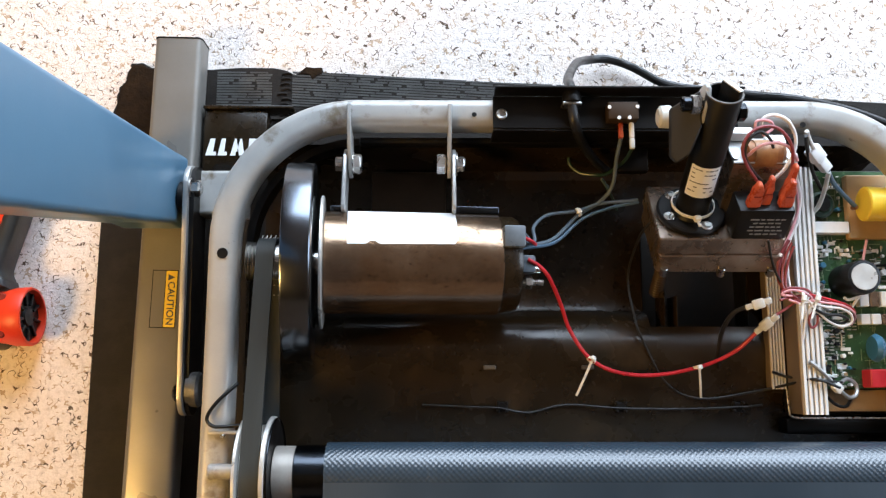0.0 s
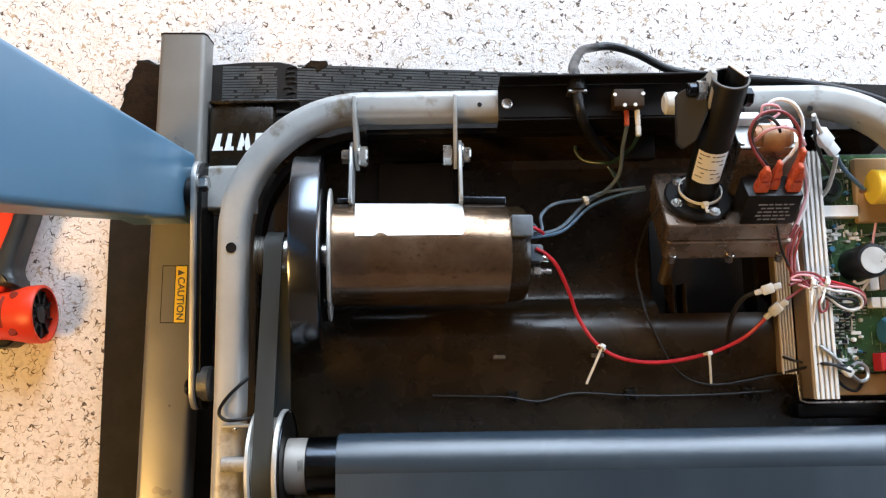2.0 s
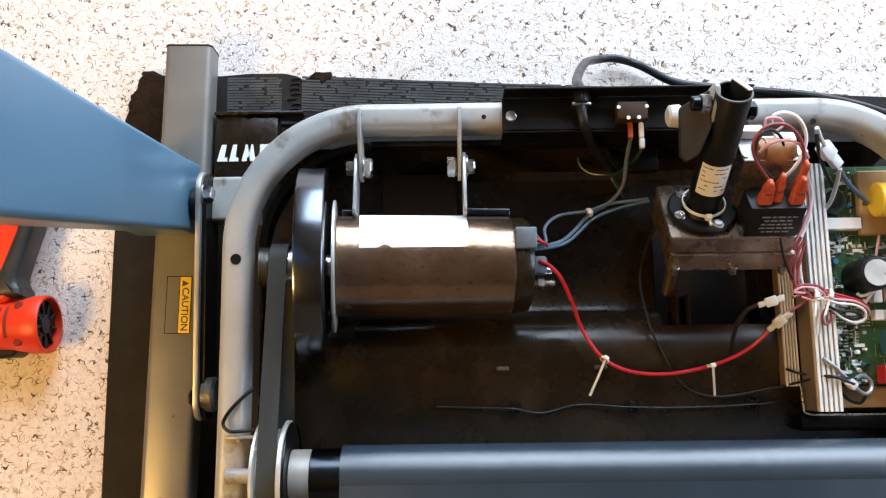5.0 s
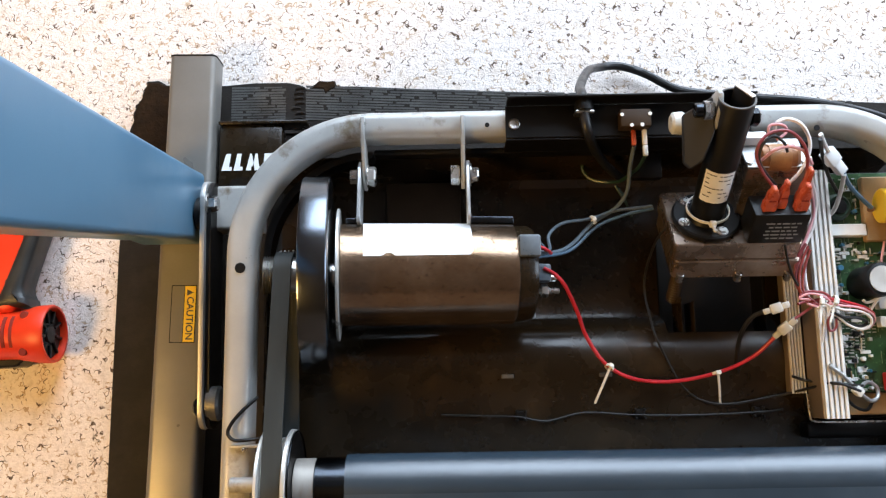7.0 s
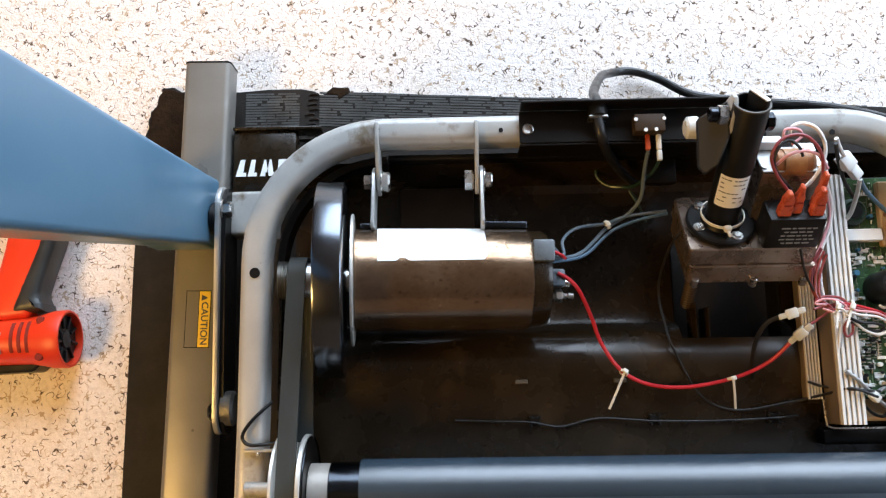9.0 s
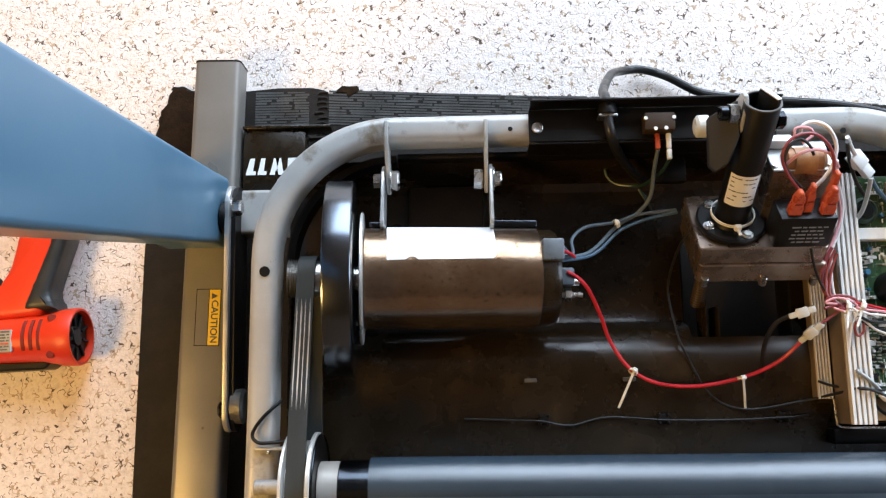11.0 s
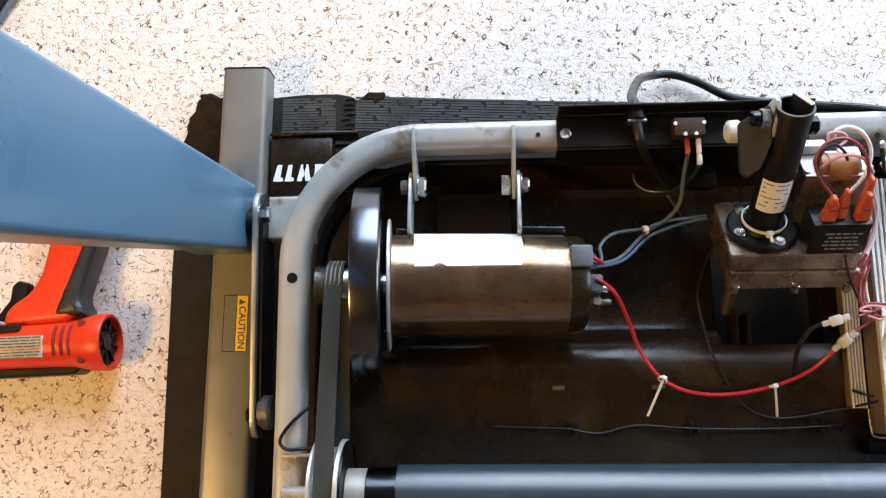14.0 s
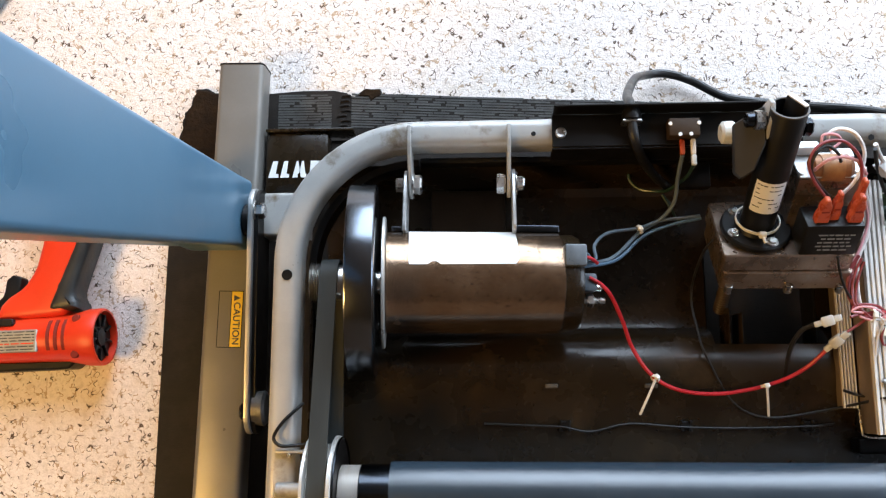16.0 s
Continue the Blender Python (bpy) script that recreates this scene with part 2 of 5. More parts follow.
ALLOY = surface("cast_alloy", (0.27, 0.195, 0.145), (0.42, 0.335, 0.27), 45, 0.30, 0.85, grain=380, relief=0.2, worn=(0.26, 0.20, 0.15), worn_at=(0.60, 0.74), worn_scale=40)
FIN = surface("heatsink_alloy", (0.76, 0.73, 0.68), (0.86, 0.84, 0.79), 30, 0.4, 0.35, grain=500, relief=0.06)
# darker copy of the heatsink alloy, shade between the fins put into colour
FIN_GAP_SHADE = surface("heatsink_groove_shade", (0.20, 0.15, 0.10), (0.28, 0.21, 0.15), 30, 0.5, 0.5, relief=0.05)
PAPER = surface("white_label", (0.80, 0.80, 0.79), (0.86, 0.86, 0.85), 20, 0.55, grain=300, relief=0.02)
INK = surface("label_ink", (0.05, 0.05, 0.05), (0.09, 0.09, 0.09), 60, 0.6, relief=0)
YELLOW = surface("caution_yellow", (0.82, 0.56, 0.02), (0.88, 0.62, 0.035), 40, 0.4, relief=0)
LETTER_WHITE = surface("letter_white", (0.78, 0.78, 0.77), (0.84, 0.84, 0.83), 40, 0.5, relief=0)
ORANGE = surface("orange_plastic", (0.60, 0.028, 0.003), (0.68, 0.040, 0.005), 18, 0.42, grain=500, relief=0.12)
GRIP = surface("grip_rubber", (0.012, 0.014, 0.015), (0.022, 0.025, 0.026), 40, 0.45, grain=420, relief=0.4)
RED_WIRE = surface("red_insulation", (0.40, 0.012, 0.018), (0.52, 0.022, 0.03), 60, 0.38, relief=0.03)
MAROON = surface("maroon_insulation", (0.19, 0.030, 0.036), (0.30, 0.062, 0.066), 60, 0.4, relief=0.03)
PINK = surface("pink_insulation", (0.66, 0.30, 0.32), (0.75, 0.40, 0.41), 60, 0.45, relief=0.03)
WHITE_WIRE = surface("white_insulation", (0.74, 0.70, 0.66), (0.82, 0.79, 0.75), 60, 0.45, relief=0.03)
GREY_WIRE = surface("grey_blue_insulation", (0.095, 0.125, 0.15), (0.15, 0.19, 0.22), 60, 0.42, relief=0.03)
BLUE_WIRE = surface("blue_insulation", (0.05, 0.10, 0.155), (0.085, 0.15, 0.22), 60, 0.42, relief=0.03)
GREEN_WIRE = surface("green_insulation", (0.012, 0.032, 0.02), (0.02, 0.05, 0.03), 60, 0.42, relief=0.03)
BLACK_WIRE = surface("black_insulation", (0.005, 0.0045, 0.004), (0.010, 0.009, 0.008), 60, 0.5, relief=0.03)
NYLON = surface("white_nylon", (0.72, 0.69, 0.62), (0.82, 0.80, 0.74), 60, 0.45, relief=0.05)
CLEAR = surface("milky_nylon", (0.55, 0.56, 0.53), (0.68, 0.69, 0.66), 60, 0.3, relief=0.05)
ORANGE_CLIP = surface("orange_vinyl", (0.36, 0.050, 0.018), (0.56, 0.11, 0.042), 120, 0.3, relief=0.25)
COPPER = surface("coil_winding", (0.17, 0.072, 0.028), (0.28, 0.13, 0.052), 300, 0.4, 0.3, relief=0.3)
TAPE = surface("amber_tape", (0.24, 0.105, 0.036), (0.36, 0.18, 0.065), 120, 0.4, relief=0.1)
PCB_GREEN = surface("board_green", (0.022, 0.060, 0.020), (0.040, 0.10, 0.034), 50, 0.35, grain=900, relief=0.1, worn=(0.10, 0.20, 0.08), worn_at=(0.58, 0.64), worn_scale=140)
YELLOW_CAP = surface("yellow_film", (0.80, 0.52, 0.02), (0.86, 0.60, 0.04), 40, 0.35, relief=0.02)
TAN_BASE = surface("tan_board", (0.34, 0.22, 0.10), (0.42, 0.28, 0.14), 40, 0.5, relief=0.08)
WHITE_BLOCK = surface("ceramic_white", (0.78, 0.78, 0.76), (0.84, 0.84, 0.82), 60, 0.5, relief=0.08)
BLUE_PART = surface("blue_disc_coating", (0.03, 0.12, 0.20), (0.05, 0.17, 0.27), 60, 0.35, relief=0.05)
LEAD = surface("tinned_lead", (0.6, 0.58, 0.5), (0.75, 0.72, 0.64), 90, 0.35, 0.9, relief=0)
# darker copy of the orange, for shade in recesses and creases
ORANGE_SHADE = surface("orange_recess_shade", (0.16, 0.008, 0.002), (0.22, 0.014, 0.003), 18, 0.85, relief=0.05)
TORN = surface("torn_backing", (0.008, 0.0045, 0.002), (0.030, 0.017, 0.008), 60, 0.85, grain=200, relief=0.6, depth=0.002, spec=0.1)
BAY_FLOOR = surface("bay_floor_plastic", (0.034, 0.021, 0.012), (0.058, 0.037, 0.021), 20, 0.5, spec=0.2, relief=0.15)

CAN = surface("motor_can_steel", (0.195, 0.118, 0.066), (0.33, 0.24, 0.168), 22, 0.22, 0.9, spec=0.8, grain=230, relief=0.25, depth=0.0005, worn=(0.09, 0.055, 0.032), worn_at=(0.57, 0.68), worn_scale=240, rough_var=0.07)


# ---- the room ----
def room():
    x0, x1, y0, y1, top = -2.4, 2.7, -2.6, 2.4, 2.45
    def wall_with_opening(name, axis, at, thick, a0, a1, b0, b1, sill, head):
        bm = bmesh.new()
        for u0, u1, z0, z1 in ((a0, b0, 0, top), (b1, a1, 0, top), (b0, b1, 0, sill), (b0, b1, head, top)):
            if axis == "y":
                join(bm, box(u0, u1, at, at + thick, z0, z1))
            else:
                join(bm, box(at, at + thick, u0, u1, z0, z1))
        return tagged(part(name, bm, WALL, smooth=0), "plain unseen wall with a window opening, brown for dim warm reflections", "wall", kind="structure")
    floor = box(x0 - 0.1, x1 + 0.1, y0 - 0.1, y1 + 0.1, -0.08, 0.0)
    tagged(part("floor", floor, CARPET, smooth=0), "cream looped carpet with short brown flecks", "carpet", kind="structure")
    wall_with_opening("wall_north", "y", y1, 0.12, x0, x1, -0.78, 2.42, 0.16, 2.32)
    wall_with_opening("wall_east", "x", x1, 0.12, y0, y1, -0.3, 1.1, 0.95, 2.3)
    tagged(part("wall_south", box(x0, x1, y0 - 0.12, y0, 0, top), WALL, smooth=0), "plain unseen wall, brown for dim warm reflections", "wall", kind="structure")
    tagged(part("wall_west", box(x0 - 0.12, x0, y0, y1, 0, top), WALL, smooth=0), "plain unseen wall, brown for dim warm reflections", "wall", kind="structure")
    tagged(part("ceiling", box(x0 - 0.1, x1 + 0.1, y0 - 0.1, y1 + 0.1, top, top + 0.1), CEIL, smooth=0), "plain unseen ceiling, brown for dim warm reflections", "ceiling", kind="structure")
    for name, axis, at, b0, b1, sill, head in (("window_1", "y", y1, -0.78, 2.42, 0.16, 2.32), ("window_2", "x", x1, -0.3, 1.1, 0.95, 2.3)):
        win = thing(name, "white framed window onto a bright sky", "window", kind="structure")
        w = 0.05
        for u0, u1, z0, z1 in ((b0, b0 + w, sill, head), (b1 - w, b1, sill, head), (b0 + w, b1 - w, sill, sill + w), (b0 + w, b1 - w, head - w, head)):
            bm = box(u0, u1, at + 0.03, at + 0.09, z0, z1, 0.004) if axis == "y" else box(at + 0.03, at + 0.09, u0, u1, z0, z1, 0.004)
            part("window_frame", bm, TRIM, win)


def unseen_lamp():
    """Unseen lamp beside the machine, added for the warm light from the left."""
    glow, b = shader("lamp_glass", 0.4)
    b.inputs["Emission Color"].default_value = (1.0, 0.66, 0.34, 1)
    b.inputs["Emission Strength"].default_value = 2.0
    lamp = thing("unseen_lamp", "unseen lamp with glowing shade, added for the warm light", "floor lamp", pose(-1.10, -0.48, 0))
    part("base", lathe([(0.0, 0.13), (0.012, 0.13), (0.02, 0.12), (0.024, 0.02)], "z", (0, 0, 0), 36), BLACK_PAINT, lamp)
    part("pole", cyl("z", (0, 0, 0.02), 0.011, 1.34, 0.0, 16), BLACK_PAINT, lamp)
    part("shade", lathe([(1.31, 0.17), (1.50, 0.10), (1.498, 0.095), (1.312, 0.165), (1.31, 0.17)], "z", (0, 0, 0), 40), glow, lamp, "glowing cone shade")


def ground_mat():
    """Worn black rubber mat, its front edge running a little askew, with a torn corner and nicks."""
    rnd = random.Random(4)
    ragged = [(-0.3790, -1.5), (-0.3768, 0.15), (-0.3740, 0.27), (-0.3680, 0.304), (-0.3668, 0.3145), (-0.3654, 0.3245), (-0.3592, 0.3310), (-0.3583, 0.3410), (-0.3530, 0.3475), (-0.3538, 0.3535), (-0.3380, 0.3520), (-0.3310, 0.3475), (-0.298, 0.346)]
    outline = ragged[:3]
    for (ax, ay), (bx, by) in zip(ragged[2:], ragged[3:]):
        for k in range(1, 5):
            outline.append((ax + (bx - ax) * k / 4 + rnd.uniform(-0.0014, 0.0014), ay + (by - ay) * k / 4 + rnd.uniform(-0.0014, 0.0014)))
    outline += [(-0.263, 0.3450), (-0.23, 0.3475), (-0.191, 0.3472), (-0.182, 0.3452), (-0.176, 0.3440), (-0.168, 0.3385), (-0.163, 0.3425), (-0.158, 0.3462), (-0.155, 0.3488), (-0.146, 0.3478), (-0.1365, 0.3482), (-0.1352, 0.3420)]
    outline += [(-0.106, 0.3408), (0.0, 0.334), (0.14, 0.327), (0.3, 0.319), (0.52, 0.307), (0.58, 0.300), (0.6, 0.26), (0.6, -1.5)]
    bm = prism(outline, "z", 0.0, 0.008, 0.0012, 1)
    mat = part("floor_mat", bm, MAT_RUBBER, smooth=20)
    tagged(mat, "worn black rubber floor mat with a torn corner", "mat")
    part("torn_corner", prism([(-0.372, 0.255), (-0.3660, 0.305), (-0.3630, 0.3235), (-0.3570, 0.331), (-0.3555, 0.342), (-0.3500, 0.3500), (-0.3395, 0.3490), (-0.331, 0.3455), (-0.309, 0.3440), (-0.309, 0.255)], "z", 0.0081, 0.0094, 0.0008, 1), TORN, mat, "brown frayed corner")
    part("torn_nick", prism([(-0.163, 0.3395), (-0.1575, 0.3452), (-0.1548, 0.3478), (-0.1465, 0.3466), (-0.1372, 0.3472), (-0.1362, 0.3400), (-0.1430, 0.3365), (-0.1475, 0.3325), (-0.1500, 0.3390)], "z", 0.0081, 0.0092, 0.0006, 1), TORN, mat, "torn nick showing brown backing")
    # moulded ribs along the front border, the daylight there put into their grey
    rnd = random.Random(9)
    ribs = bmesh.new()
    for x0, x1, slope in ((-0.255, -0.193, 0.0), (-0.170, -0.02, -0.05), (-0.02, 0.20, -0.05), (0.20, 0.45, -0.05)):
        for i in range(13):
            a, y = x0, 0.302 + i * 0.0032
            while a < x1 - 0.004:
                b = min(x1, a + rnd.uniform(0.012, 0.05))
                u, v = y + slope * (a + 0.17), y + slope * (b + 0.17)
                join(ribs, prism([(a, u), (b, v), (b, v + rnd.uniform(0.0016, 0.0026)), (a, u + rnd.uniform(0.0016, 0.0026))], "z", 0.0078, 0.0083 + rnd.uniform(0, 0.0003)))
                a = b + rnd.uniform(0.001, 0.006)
    part("rib", ribs, MAT_RIB_LIT, mat, "rubbed ribs, daylight put into their grey", smooth=0)
    tuck = bmesh.new()
    for i in range(9):
        y = 0.290 + i * 0.0060
        x = -0.179 + rnd.uniform(-0.0035, 0.0035)
        join(tuck, prism([(x - 0.006, y), (x + 0.001, y + 0.0015), (x + 0.006, y + 0.0005), (x + 0.005, y + 0.0032), (x - 0.004, y + 0.0040)], "z", 0.0078, 0.0098, 0.0006, 1))
    part("crease", tuck, MAT_RUBBER, mat, smooth=0)
    part("border_ridge", box(-0.256, 0.55, 0.285, 0.2875, 0.0078, 0.011, 0.0006, 1), MAT_RUBBER, mat, smooth=0)


# ---- treadmill: base, post, frame, deck ----
RAIL_TOP, RAIL_H, RAIL_W = 0.172, 0.034, 0.0258


def treadmill_frame():
    frame_ob = thing("treadmill_frame", "grey painted steel treadmill frame of bent tube, scuffed", "treadmill frame")
    line = []
    zc = RAIL_TOP - RAIL_H / 2
    R = 0.1325 - RAIL_W / 2
    cl, cr, cy = -0.0805, 0.337, 0.1222
    line += [Vector((cl - R - 0.0135 * (1 - i / 9), -1.25 + 0.137 * i, zc)) for i in range(10)]
    line += [Vector((cl - R * math.cos(radians(a)), cy + R * math.sin(radians(a)), zc)) for a in range(0, 91, 5)]
    line += [Vector((cl + (cr - cl) * i / 8, cy + R, zc)) for i in range(1, 8)]
    line += [Vector((cr + R * math.sin(radians(a)), cy + R * math.cos(radians(a)), zc)) for a in range(0, 91, 5)]
    line += [Vector((cr + R, cy - 0.137 * i, zc)) for i in range(1, 11)]
    part("frame_tube", sweep(line, rounded(-RAIL_W / 2, RAIL_W / 2, -RAIL_H / 2, RAIL_H / 2, 0.0085, 5)), GREY, frame_ob, smooth=40)
    # holes are thin black discs, the dark inside put into their colour
    for x, y, r in ((-0.1985, 0.1085, 0.0049), (0.3326, 0.2295, 0.0027), (0.0285, 0.2385, 0.0022)):
        part("bolt_hole", lathe([(0, r * 0.97), (0.0009, r)], "z", (x, y, RAIL_TOP - 0.0002), 24), BLACK_PAINT, frame_ob, "drilled hole, its dark inside drawn as a black disc")
    # black strip added under the front of the tube for the shade there
    part("under_tube_shade", box(-0.08, 0.34, 0.222, 0.2275, 0.118, 0.136, 0.001), BLACK_PAINT, frame_ob)
    part("inner_corner", prism([(-0.081 - 0.105 * math.cos(radians(a)), 0.1205 + 0.105 * math.sin(radians(a))) for a in range(0, 91, 6)] + [(-0.081 - 0.098 * math.cos(radians(a)), 0.1205 + 0.098 * math.sin(radians(a))) for a in range(90, -1, -6)], "z", 0.115, 0.1375), BLACK_PAINT, frame_ob)
    # wire hook and stop bolt by the pulley
    part("wire_hook", wire([(-0.181, -0.007, 0.168), (-0.196, -0.022, 0.176), (-0.2045, -0.036, 0.178), (-0.199, -0.0435, 0.178), (-0.186, -0.0435, 0.177), (-0.174, -0.0425, 0.172)], 0.0016), BLACK_PAINT, frame_ob)
    part("hook_plate", box(-0.203, -0.178, -0.0505, -0.0475, 0.168, 0.1765, 0.001), GREY, frame_ob)
    part("hook_screw", cyl("z", (-0.1905, -0.052, 0.171), 0.0016, 0.009, 0.0004, 12), BRIGHT, frame_ob)
    part("axle_bolt", cyl("x", (-0.203, -0.082, 0.172), 0.0065, 0.026, 0.001, 20), GREY, frame_ob)
    # weld tab on the outside of the rail, above the pivot
    part("support_bar", prism(rounded(0.160, 0.206, 0.062, 0.092, 0.004), "x", -0.262, -0.20, 0.0), GREY, frame_ob)


def base_rail():
    turn = Matrix.Translation((-0.3068, 0.359, 0)) @ pose(0, 0, 0, 0, 0, -1.05) @ Matrix.Translation((0.3068, -0.359, 0))
    base = thing("base_rail", "grey painted steel base tube with a caution sticker", "base rail", turn)
    x0, x1, y0, y1, z1, z0 = -0.3068, -0.2572, -1.2, 0.3588, 0.068, 0.034
    for fy in (-1.1, 0.318):
        part("rubber_foot", box(x0 + 0.008, x1 - 0.012, fy, fy + 0.03, 0.0083, z0, 0.003), PLASTIC, base, "black rubber foot")
    bm = prism(rounded(x0, x1, z0, z1, 0.006, 4), "y", y0, y1 - 0.002)
    part("tube", bm, GREY_BASE, base, smooth=40)
    part("end_cap", prism(rounded(x0 - 0.0006, x1 + 0.0006, z0 - 0.0004, z1 + 0.0006, 0.006, 4), "y", y1 - 0.002, y1, 0.0005, 1), PLASTIC, base, "black plastic end cap")
    st = part("caution_sticker", box(-0.2906, -0.2646, 0.0485, 0.1075, z1 + 0.0002, z1 + 0.0005), BLACK_PAINT, base, "black bordered caution sticker")
    part("sticker_field", box(-0.2898, -0.2773, 0.0493, 0.1067, z1 + 0.0005, z1 + 0.0007), GREY_BASE, st)
    part("yellow_band", box(-0.2766, -0.2653, 0.0493, 0.1067, z1 + 0.0005, z1 + 0.0008), YELLOW, st)
    # the word runs along the tube
    cu = bpy.data.curves.new("caution_word", "FONT")
    cu.body, cu.size, cu.align_x, cu.align_y, cu.extrude = "CAUTION", 0.0098, "CENTER", "CENTER", 0.00012
    cu.offset = 0.00018
    tmp = new("caution_text", cu)
    me = bpy.data.meshes.new_from_object(tmp.evaluated_get(bpy.context.evaluated_depsgraph_get()))
    bpy.data.objects.remove(tmp)
    me.materials.append(INK)
    w = new("word", me)
    w.parent = st
    w.matrix_basis = pose(-0.2709, 0.0735, z1 + 0.0009, 0, 0, -90)
    tri = prism([(-0.2743, 0.0968), (-0.2673, 0.1000), (-0.2743, 0.1032)], "z", z1 + 0.0008, z1 + 0.001)
    part("warning_triangle", tri, INK, st)


def pivot_arm():
    """Flat lift arm between base and frame, with a bolt at one end and a roller at the other."""
    arm = thing("pivot_arm", "flat grey steel lift arm bolted between base and frame", "pivot arm")
    pts = []
    for cy, cz, r, a0, a1 in ((0.186, 0.098, 0.022, 100, -80), (-0.018, 0.088, 0.020, -80, -260)):
        for i in range(13):
            a = radians(a0 + (a1 - a0) * i / 12)
            pts.append((cy + r * math.cos(a), cz + r * math.sin(a)))
    part("arm_plate", prism(pts, "x", -0.2535, -0.2485, 0.0007), PLATE_STEEL, arm)
    part("arm_web", prism([(y, z - 0.006) for y, z in pts], "x", -0.2484, -0.2440), BLACK_PAINT, arm)
    part("pivot_bolt", hexbolt("x", (-0.2485, 0.183, 0.108), 0.0085, 0.010, 0.011), STEEL, arm, "dark hex bolt")
    part("roller", lathe([(0, 0.012), (0.001, 0.0165), (0.011, 0.0172), (0.0135, 0.014)], "x", (-0.2478, -0.013, 0.090), 28), GREASE, arm, "grey greasy roller")
    part("roller_pin", cyl("x", (-0.2600, -0.016, 0.094), 0.0085, 0.0075, 0.002, 18), DARK_STEEL, arm)


def upright_post():
    """Grey upright with the sky's blue put into its paint: a rounded flat tube leaning back, wider towards the top."""
    post = thing("upright_post", "grey painted steel upright post, leaning back, sky blue put into its paint", "upright post")
    rings = []
    bm = bmesh.new()
    xi, xo = -0.2605, -0.3245
    for z, f, b in ((0.085, 0.2215, 0.147), (0.12, 0.2180, 0.1455), (0.515, 0.1690, 0.0805), (0.62, 0.1560, 0.0640), (1.25, 0.0790, -0.0350)):
        lean = 0.075 * max(0.0, min(z, 0.62) - 0.12)
        sec = rounded(xo + lean, xi + lean, b, f, 0.0055, 4)
        rings.append([bm.verts.new((x, y, z)) for x, y in sec])
    for a, b in zip(rings, rings[1:]):
        n = len(a)
        for i in range(n):
            bm.faces.new((a[i], a[(i + 1) % n], b[(i + 1) % n], b[i]))
    bm.faces.new(rings[0][::-1])
    bm.faces.new(rings[-1])
    bmesh.ops.recalc_face_normals(bm, faces=bm.faces[:])
    part("tube", bm, SKYLIT_GREY, post, smooth=40)
    part("foot_socket", box(-0.316, -0.2600, 0.150, 0.212, 0.0685, 0.0852, 0.003), BLACK_PAINT, post)
    part("spacer", cyl("x", (-0.2590, 0.1740, 0.104), 0.0165, 0.0054, 0.0006, 28), BLACK_PAINT, post)


